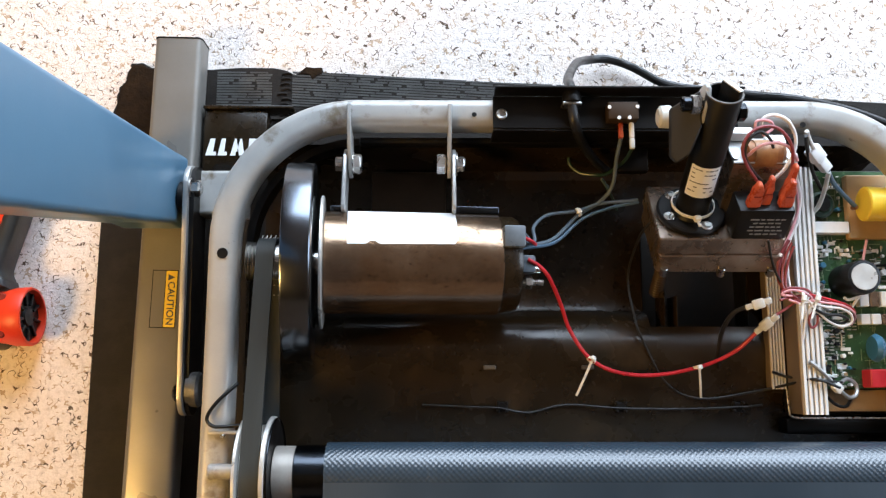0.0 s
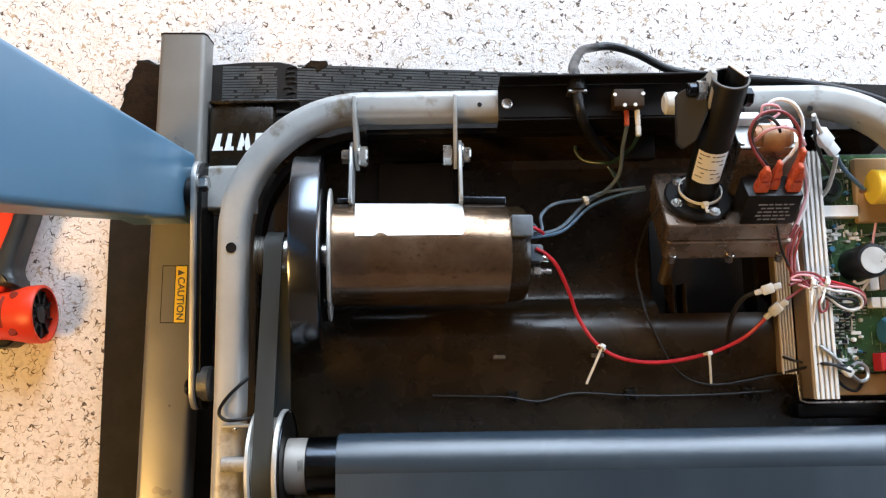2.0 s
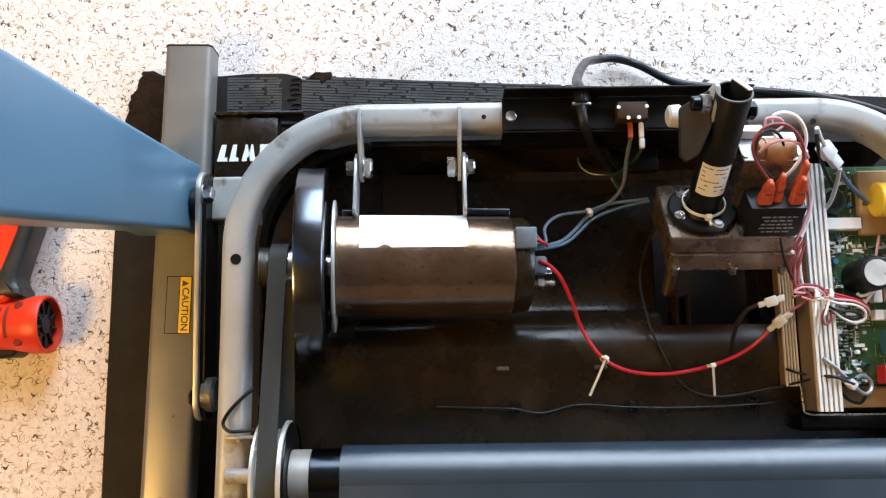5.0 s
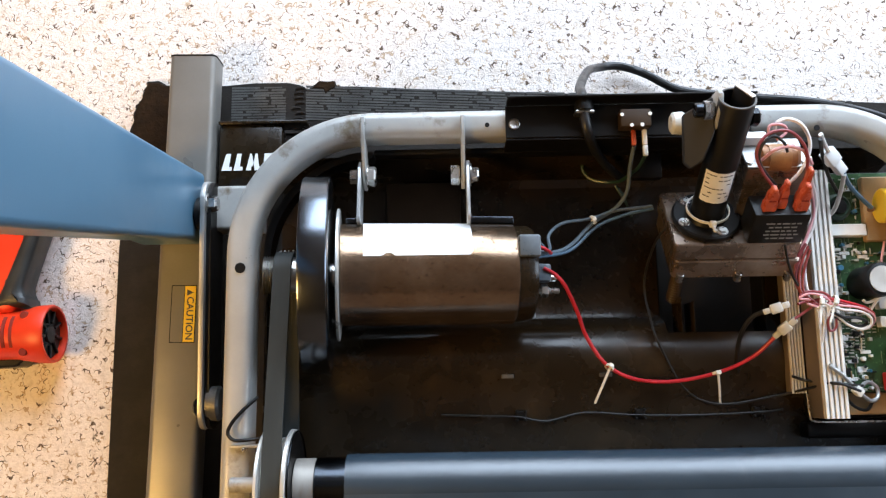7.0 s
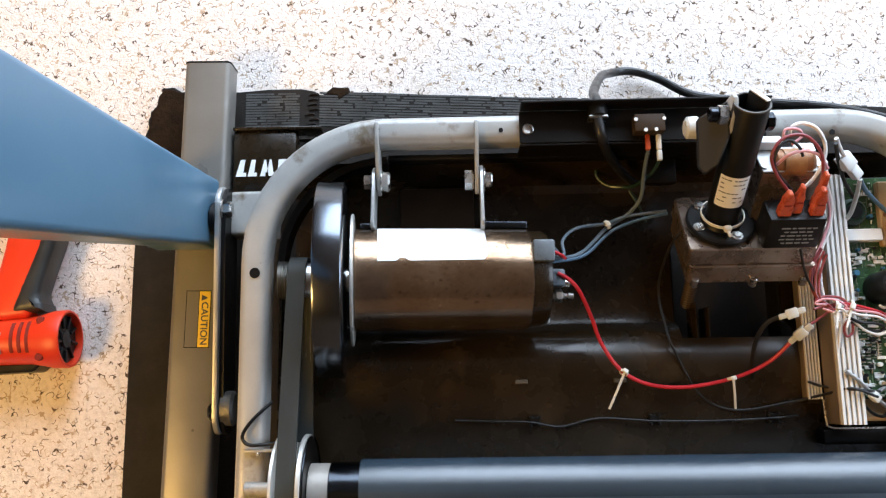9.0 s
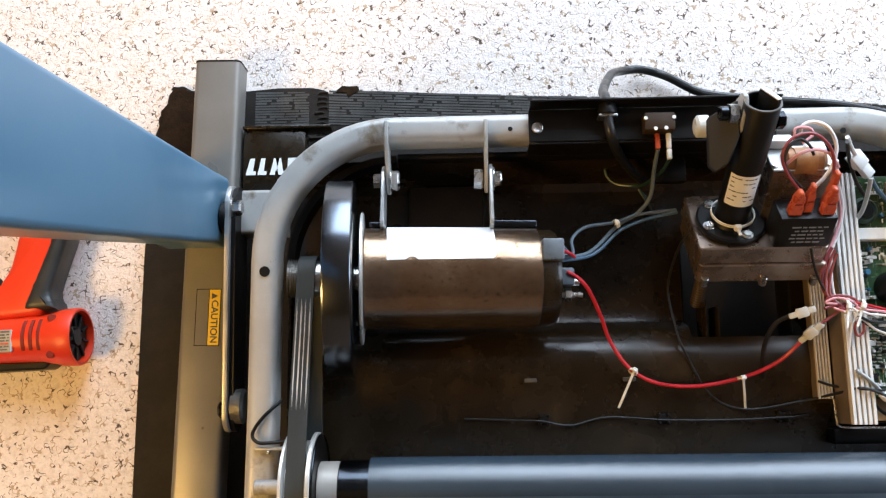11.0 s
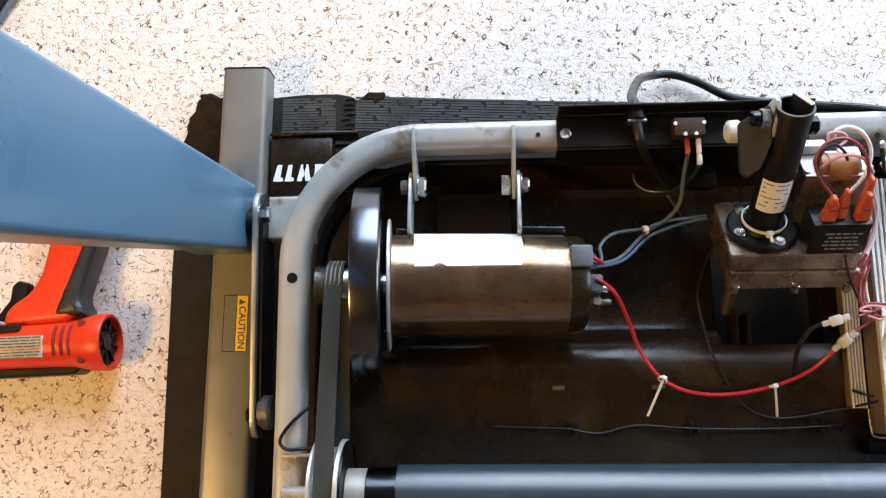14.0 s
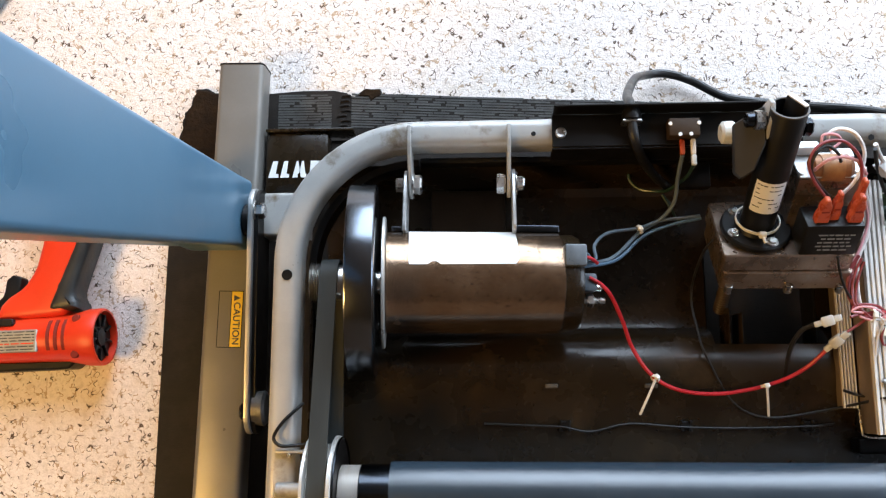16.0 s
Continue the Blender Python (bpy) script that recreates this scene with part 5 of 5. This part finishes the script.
    cable("motor_wire", [(0.2630, 0.1880, 0.2150), (0.2710, 0.1940, 0.2250), (0.2840, 0.1970, 0.2250), (0.2980, 0.1940, 0.2200), (0.3130, 0.1880, 0.2000)], 0.0014, PINK, "pale pink wire over the windings")
    cable("motor_wire", [(0.2680, 0.2080, 0.2220), (0.2690, 0.2160, 0.2250), (0.2800, 0.2160, 0.2250), (0.2840, 0.2110, 0.2220), (0.2750, 0.2040, 0.2220)], 0.0013, PINK, "pale pink wire over the windings")
    cable("motor_wire", [(0.3120, 0.1940, 0.2000), (0.3200, 0.1800, 0.1800), (0.3310, 0.1630, 0.1600), (0.3300, 0.1410, 0.1520), (0.3220, 0.1220, 0.1500), (0.3200, 0.0960, 0.1480), (0.3230, 0.0750, 0.1450)], 0.0015, WHITE_WIRE, "white wire running along the heatsink")
    cable("motor_wire", [(0.3080, 0.1900, 0.2000), (0.3210, 0.1710, 0.1750), (0.3290, 0.1530, 0.1580), (0.3240, 0.1330, 0.1520), (0.3160, 0.1140, 0.1500), (0.3150, 0.0910, 0.1480), (0.3190, 0.0760, 0.1450)], 0.0013, PINK, "pale pink wire running along the heatsink")
    cable("motor_wire", [(0.3200, 0.1240, 0.1560), (0.3120, 0.1090, 0.1520), (0.3110, 0.0910, 0.1480), (0.3170, 0.0780, 0.1450)], 0.0016, MAROON, "maroon wire running along the heatsink")
    cable("motor_wire", [(0.2930, 0.1200, 0.1750), (0.2990, 0.1040, 0.1650), (0.3090, 0.0900, 0.1520), (0.3210, 0.0770, 0.1450)], 0.0012, BLACK_WIRE, "thin black wire from the capacitor")
    # bundle tied on the heatsink
    strands = (
        (MAROON, "maroon", [(0.3197, 0.1241, 0.156), (0.3143, 0.1114, 0.153), (0.3109, 0.0959, 0.15), (0.313, 0.083, 0.148), (0.3203, 0.0752, 0.147)], 0.00125),
        (MAROON, "maroon", [(0.3217, 0.1213, 0.157), (0.3164, 0.1086, 0.154), (0.3136, 0.0947, 0.151), (0.3146, 0.0813, 0.149), (0.3233, 0.0726, 0.147)], 0.00125),
        (MAROON, "maroon", [(0.3232, 0.118, 0.158), (0.3193, 0.1059, 0.154), (0.3165, 0.0905, 0.151), (0.3181, 0.0792, 0.149), (0.3283, 0.0699, 0.147)], 0.00125),
        (MAROON, "maroon", [(0.3211, 0.071, 0.147), (0.3136, 0.0761, 0.148), (0.3198, 0.0802, 0.149), (0.3344, 0.0792, 0.149), (0.3418, 0.073, 0.148), (0.3355, 0.0679, 0.147), (0.3241, 0.0699, 0.147)], 0.00125),
        (PINK, "pale pink", [(0.3229, 0.073, 0.148), (0.3125, 0.0739, 0.149), (0.3203, 0.078, 0.15), (0.3317, 0.0765, 0.15), (0.3406, 0.0703, 0.149), (0.3318, 0.0657, 0.148), (0.3195, 0.0693, 0.148)], 0.00115),
        (RED_WIRE, "red", [(0.3382, 0.074, 0.149), (0.351, 0.0715, 0.147), (0.3658, 0.0683, 0.143), (0.3786, 0.065, 0.138), (0.3866, 0.0596, 0.134), (0.387, 0.0535, 0.13)], 0.0014),
        (MAROON, "maroon", [(0.3391, 0.0719, 0.149), (0.3524, 0.0689, 0.147), (0.3672, 0.0657, 0.142), (0.3773, 0.0624, 0.138), (0.3816, 0.0574, 0.134)], 0.00125),
        (PINK, "pale pink", [(0.34, 0.0687, 0.149), (0.3533, 0.0668, 0.147), (0.3703, 0.0652, 0.142), (0.383, 0.0604, 0.137), (0.3882, 0.0544, 0.132), (0.3859, 0.0478, 0.127)], 0.00115),
        (WHITE_WIRE, "white", [(0.3281, 0.0651, 0.148), (0.3377, 0.0666, 0.149), (0.3535, 0.0632, 0.146), (0.3716, 0.0616, 0.141), (0.3821, 0.0561, 0.137), (0.3825, 0.0489, 0.134), (0.3738, 0.0458, 0.134), (0.3605, 0.0497, 0.138), (0.3488, 0.0571, 0.144), (0.3396, 0.0635, 0.149)], 0.00125),
        (WHITE_WIRE, "white", [(0.3349, 0.0339, 0.1385), (0.3357, 0.0469, 0.141), (0.3367, 0.0565, 0.145), (0.3397, 0.0645, 0.149), (0.3354, 0.0691, 0.15)], 0.00115),
        (BLACK_WIRE, "black", [(0.341, 0.062, 0.148), (0.354, 0.0566, 0.144), (0.3695, 0.056, 0.139), (0.3791, 0.0526, 0.135), (0.3745, 0.049, 0.133), (0.3595, 0.0519, 0.137), (0.3465, 0.0567, 0.143)], 0.0014),
        (WHITE_WIRE, "white", [(0.4001, 0.0822, 0.132), (0.392, 0.0745, 0.134), (0.3811, 0.0705, 0.136), (0.3765, 0.0726, 0.137)], 0.0014),
        (WHITE_WIRE, "white", [(0.4001, 0.0822, 0.132), (0.3896, 0.0712, 0.135), (0.3826, 0.0626, 0.136), (0.3792, 0.0594, 0.136)], 0.0014),
        (MAROON, "maroon", [(0.3423, 0.0595, 0.147), (0.3394, 0.052, 0.143), (0.3423, 0.0443, 0.14), (0.3478, 0.0475, 0.14), (0.3475, 0.0556, 0.143)], 0.00115),
    )
    for m, n, p, r in strands:
        cable("bundle_wire", p, r, m, n + " wire in a bundle tied on the heatsink")
    for p, m, n in (([(0.311, 0.0690, 0.149), (0.320, 0.0715, 0.1465), (0.334, 0.0735, 0.1455)], MAROON, "maroon"), ([(0.310, 0.0560, 0.141), (0.322, 0.0640, 0.143), (0.334, 0.0730, 0.1455)], MAROON, "maroon"), ([(0.404, 0.094, 0.122), (0.405, 0.110, 0.122), (0.409, 0.130, 0.124)], PINK, "pale pink")):
        cable("bundle_wire", p, 0.0013, m, n + " wire joining the bundle on the heatsink")
    for x, rot in ((0.3310, 82), (0.3440, 70)):
        bm = lathe([(-0.0012, 0.0058), (-0.0012, 0.0068), (0.0012, 0.0068), (0.0012, 0.0058), (-0.0012, 0.0058)], "x", (0, 0, 0), 20)
        join(bm, box(-0.0022, 0.0022, -0.003, 0.003, 0.0058, 0.0092, 0.0008, 1))
        join(bm, box(-0.001, 0.001, -0.020, -0.004, 0.0060, 0.0066))
        bmesh.ops.transform(bm, matrix=pose(x, 0.0705, 0.1470, 0, 0, rot - 90), verts=bm.verts[:])
        tagged(part("zip_tie", bm, NYLON), "white nylon zip tie round the wire bundle", "zip tie", "zip ties on the wiring")
    # plug and blue lead to the board
    a = Vector((0.3360, 0.2060, 0.178))
    bm = box(0, 0.016, -0.0065, 0.0065, -0.005, 0.005, 0.0015)
    join(bm, box(0.0158, 0.029, -0.0048, 0.0048, -0.004, 0.004, 0.0012))
    bmesh.ops.transform(bm, matrix=Matrix.Translation(a) @ pose(0, 0, 0, 0, 25, -42), verts=bm.verts[:])
    tagged(part("wire_connector", bm, WHITE_BLOCK), "white nylon two-part plug", "connector")
    cable("plug_wire", [(0.3555, 0.1890, 0.166), (0.368, 0.180, 0.150), (0.381, 0.170, 0.142), (0.394, 0.1605, 0.136)], 0.0022, BLUE_WIRE, "dark blue wire from plug to board")
    cable("plug_wire", [(0.3565, 0.186, 0.166), (0.3595, 0.174, 0.150), (0.358, 0.160, 0.138), (0.352, 0.152, 0.130)], 0.0021, CLEAR, "pale wire from plug to board")
    cable("plug_wire", [(0.323, 0.215, 0.200), (0.330, 0.209, 0.190), (0.338, 0.204, 0.180)], 0.0020, WHITE_WIRE, "white wire into the plug")
    cable("plug_wire", [(0.3215, 0.210, 0.202), (0.332, 0.202, 0.180), (0.350, 0.188, 0.150), (0.372, 0.172, 0.125)], 0.0018, BLACK_WIRE, "black wire into the board")
    part_tip = lathe([(0, 0.0028), (0.004, 0.003), (0.006, 0.002)], "z", (0.3945, 0.160, 0.131), 14)
    tagged(part("solder_post", part_tip, COPPER), "copper coloured solder post on the board", "post")
    # grey lead in a hairpin over the board's edge
    cable("hairpin_wire", [(0.339, 0.013, 0.138), (0.352, 0.003, 0.1365), (0.368, -0.012, 0.131), (0.380, -0.020, 0.125), (0.389, -0.017, 0.121), (0.390, -0.008, 0.119), (0.381, -0.003, 0.121), (0.368, -0.009, 0.129)], 0.0019, PLATE_STEEL, "grey wire bent back in a tied hairpin")
    cable("hairpin_wire", [(0.358, -0.016, 0.122), (0.372, -0.026, 0.112), (0.384, -0.029, 0.108), (0.390, -0.022, 0.108)], 0.0015, BLACK_WIRE, "black wire curving over the tan strip")
    bm = box(-0.0045, 0.0045, -0.004, 0.004, -0.0035, 0.0035, 0.001)
    bmesh.ops.transform(bm, matrix=pose(0.3665, -0.0108, 0.131, 0, 20, -40), verts=bm.verts[:])
    tagged(part("zip_tie", bm, NYLON), "white nylon tie on a grey wire", "zip tie")


# ---- on the carpet ----
def power_drill():
    """Orange power drill lying on its side, black rubber grip and vent cap."""
    d = thing("power_drill", "orange and black power drill lying on the carpet", "power drill", pose(-0.434, 0.062, 0.0335, 0, 0, 2))
    body = lathe([(-0.26, 0.018), (-0.255, 0.022), (-0.20, 0.0240), (-0.06, 0.0250), (-0.035, 0.0258), (-0.022, 0.0280), (-0.012, 0.0305), (0.002, 0.0310), (0.004, 0.0302), (0.004, 0.0278), (-0.004, 0.0270)], "x", (0, 0, 0), 48)
    b = part("housing", body, ORANGE, d)
    c = part("vent_cap", lathe([(-0.0050, 0.0268), (-0.0030, 0.0262), (-0.0030, 0.010), (0.0000, 0.009), (0.0005, 0.0)], "x", (0, 0, 0), 40), PLASTIC, d, "black slotted end cap")
    for k in range(9):
        bm = box(-0.0035, 0.0002, -0.0014, 0.0014, 0.012, 0.0258, 0.0006, 1)
        bmesh.ops.transform(bm, matrix=Matrix.Rotation(radians(k * 40 + 12), 4, "X"), verts=bm.verts[:])
        part("cap_rib", bm, PLASTIC, c)
    # vents in the side as low bars, their recess shade put into the colour
    for x, h in ((-0.0475, 0.0), (-0.0390, 0.0004), (-0.0305, 0.0008)):
        bm = bmesh.new()
        for k in range(9):
            join(bm, box(x - 0.0017, x + 0.0017, -0.0026, 0.0026, 0.0225, 0.0262 + h), Matrix.Rotation(radians(-38 + 8.0 * k), 4, "X"))
        part("vent_slot", bm, ORANGE_SHADE, b, "vent slot, recess shade put in as deep orange")
    # screw recesses as discs in the same shade colour
    for x, y in ((-0.018, 0.019), (-0.018, -0.019)):
        part("housing_screw", cyl("z", (x, y, 0.0200), 0.0042, 0.0045, 0.0006, 16), ORANGE_SHADE, b)
    part("base_strip", prism([(-0.25, -0.0345), (-0.034, -0.0330), (-0.024, -0.0240), (-0.25, -0.0225)], "z", -0.026, 0.004, 0.002, 1), PLASTIC, d, "black lower strip")
    # grip with trigger
    core = prism([(-0.110, 0.020), (-0.034, 0.024), (-0.014, 0.105), (-0.006, 0.150), (-0.056, 0.150), (-0.063, 0.105), (-0.070, 0.075), (-0.082, 0.056), (-0.098, 0.046), (-0.108, 0.036)], "z", -0.017, 0.017, 0.007, 3)
    part("grip", core, ORANGE, d)
    rub = prism([(-0.0560, 0.0275), (-0.0180, 0.0300), (-0.0195, 0.037), (-0.0260, 0.046), (-0.0200, 0.068), (-0.0080, 0.105), (0.0010, 0.150), (-0.016, 0.150), (-0.026, 0.105), (-0.044, 0.058)], "z", -0.0195, 0.0195, 0.008, 3)
    part("grip_rubber", rub, GRIP, d, "black rubber grip")
    trig = prism([(-0.124, 0.028), (-0.092, 0.028), (-0.088, 0.068), (-0.099, 0.072), (-0.106, 0.066), (-0.108, 0.050), (-0.116, 0.040)], "z", -0.008, 0.008, 0.003, 2)
    part("trigger", trig, PLASTIC, d)
    part("reverse_switch", prism(rounded(-0.118, -0.087, 0.0135, 0.0215, 0.003), "z", 0.0170, 0.0235, 0.001, 1), PLASTIC, d)
    # maker's plate with unreadable print
    pl = part("rating_plate", box(-0.130, -0.0590, -0.0150, 0.0090, 0.0205, 0.0254, 0.001, 1), PLATE_STEEL, d, "brown rating plate with fine print")
    rnd = random.Random(2)
    for k in range(7):
        bm = bmesh.new()
        x = -0.1275
        while x < -0.063:
            w = rnd.uniform(0.004, 0.014)
            join(bm, box(x, min(x + w, -0.0615), 0.0060 - k * 0.0031, 0.0073 - k * 0.0031, 0.0254, 0.0256))
            x += w + 0.0016
        part("print_bar", bm, INK if k != 4 else ORANGE, pl, "unreadable print", smooth=0)
    part("foot", box(-0.075, 0.012, 0.150, 0.175, -0.024, 0.024, 0.006), PLASTIC, d)


def carry_case():
    """Flat black padded case on the carpet, seen by one edge, with grey piping."""
    c = thing("carry_case", "flat black padded case with grey piping on the carpet", "case", pose(-0.5975, 0.4655, 0, 0, 0, 60))
    part("body", box(-0.30, 0.35, 0.004, 0.40, 0.001, 0.030, 0.008, 3), PLASTIC, c)
    part("piping", sweep([Vector((-0.29, 0.003, 0.008)), Vector((0.34, 0.003, 0.008))], rounded(-0.0035, 0.0035, -0.0035, 0.0035, 0.003, 3)), GREY_WIRE, c)


room()
unseen_lamp()
ground_mat()
base_rail()
treadmill_frame()
pivot_arm()
upright_post()
belly_pan()
drive_motor()
WHEEL = flywheel()
ROLLER = front_roller()
TURN = walking_belt()
MARKS, LOOP_LENGTH = drive_belt()
front_bracket()
power_switch()
cord()
lift_motor()
lift_bracket()
control_board()
wiring()
power_drill()
carry_case()


# ---- what moves ----
def laps(t):
    """Laps that the drive belt has run: it starts from rest and gains speed in steps."""
    if t < 0.07:
        return -0.25
    if t < 0.55:
        return -0.25 + 0.5 * 2.17 * (t - 0.07) ** 2
    times = (0.55, 1.2, 1.77, 2.34, 2.91, 3.46, 5.94, 6.55, 7.16, 7.74, 8.25, 11.47, 11.89, 12.32, 12.73, 13.06, 13.40, 13.74, 14.07, 14.40, 14.74, 15.05, 15.35, 15.61, 15.90, 16.20)
    counts = (0, 1, 2, 3, 4, 5, 9, 10, 11, 12, 13, 20, 21, 22, 23, 24, 25, 26, 27, 28, 29, 30, 31, 32, 33, 34)
    return float(np.interp(t, times, counts))


def motions():
    ticks = [i / FPS for i in range(0, 16 * FPS + 1)]
    run = [laps(t) * LOOP_LENGTH for t in ticks]
    # roller and belt turn together; the flywheel's turn is held under a quarter a step
    walk(ROLLER, [(t, pose(0, RY, RZ, math.degrees(s / R_ROLL))) for t, s in zip(ticks, run)])
    walk(TURN, [(t, pose(0, RY, RZ, math.degrees(s / R_ROLL))) for t, s in zip(ticks, run)])
    spin = 0.0
    rows = []
    for i, t in enumerate(ticks):
        step = (run[i] - run[i - 1]) / R_MOTOR if i else 0.0
        spin += min(math.degrees(step), 84.0)
        rows.append((t, TILTED @ pose(0, MY, MZ, spin)))
    walk(WHEEL, rows)
    for ob, ahead in MARKS:
        rows = []
        for t, s in zip(ticks, run):
            s = s + ahead
            p, a, total = loop_point(s)
            # the heading goes round evenly on the hidden lower run
            q = s % total
            h0, h1 = 0.16, total - 0.105
            if h0 < q < h1:
                a0, a1 = loop_point(h0)[1], loop_point(h1)[1]
                a = a0 + (a1 - a0) * (q - h0) / (h1 - h0)
            rows.append((t, pose(BX, p.x, p.y, math.degrees(a) - 90)))
        walk(ob, rows)


motions()
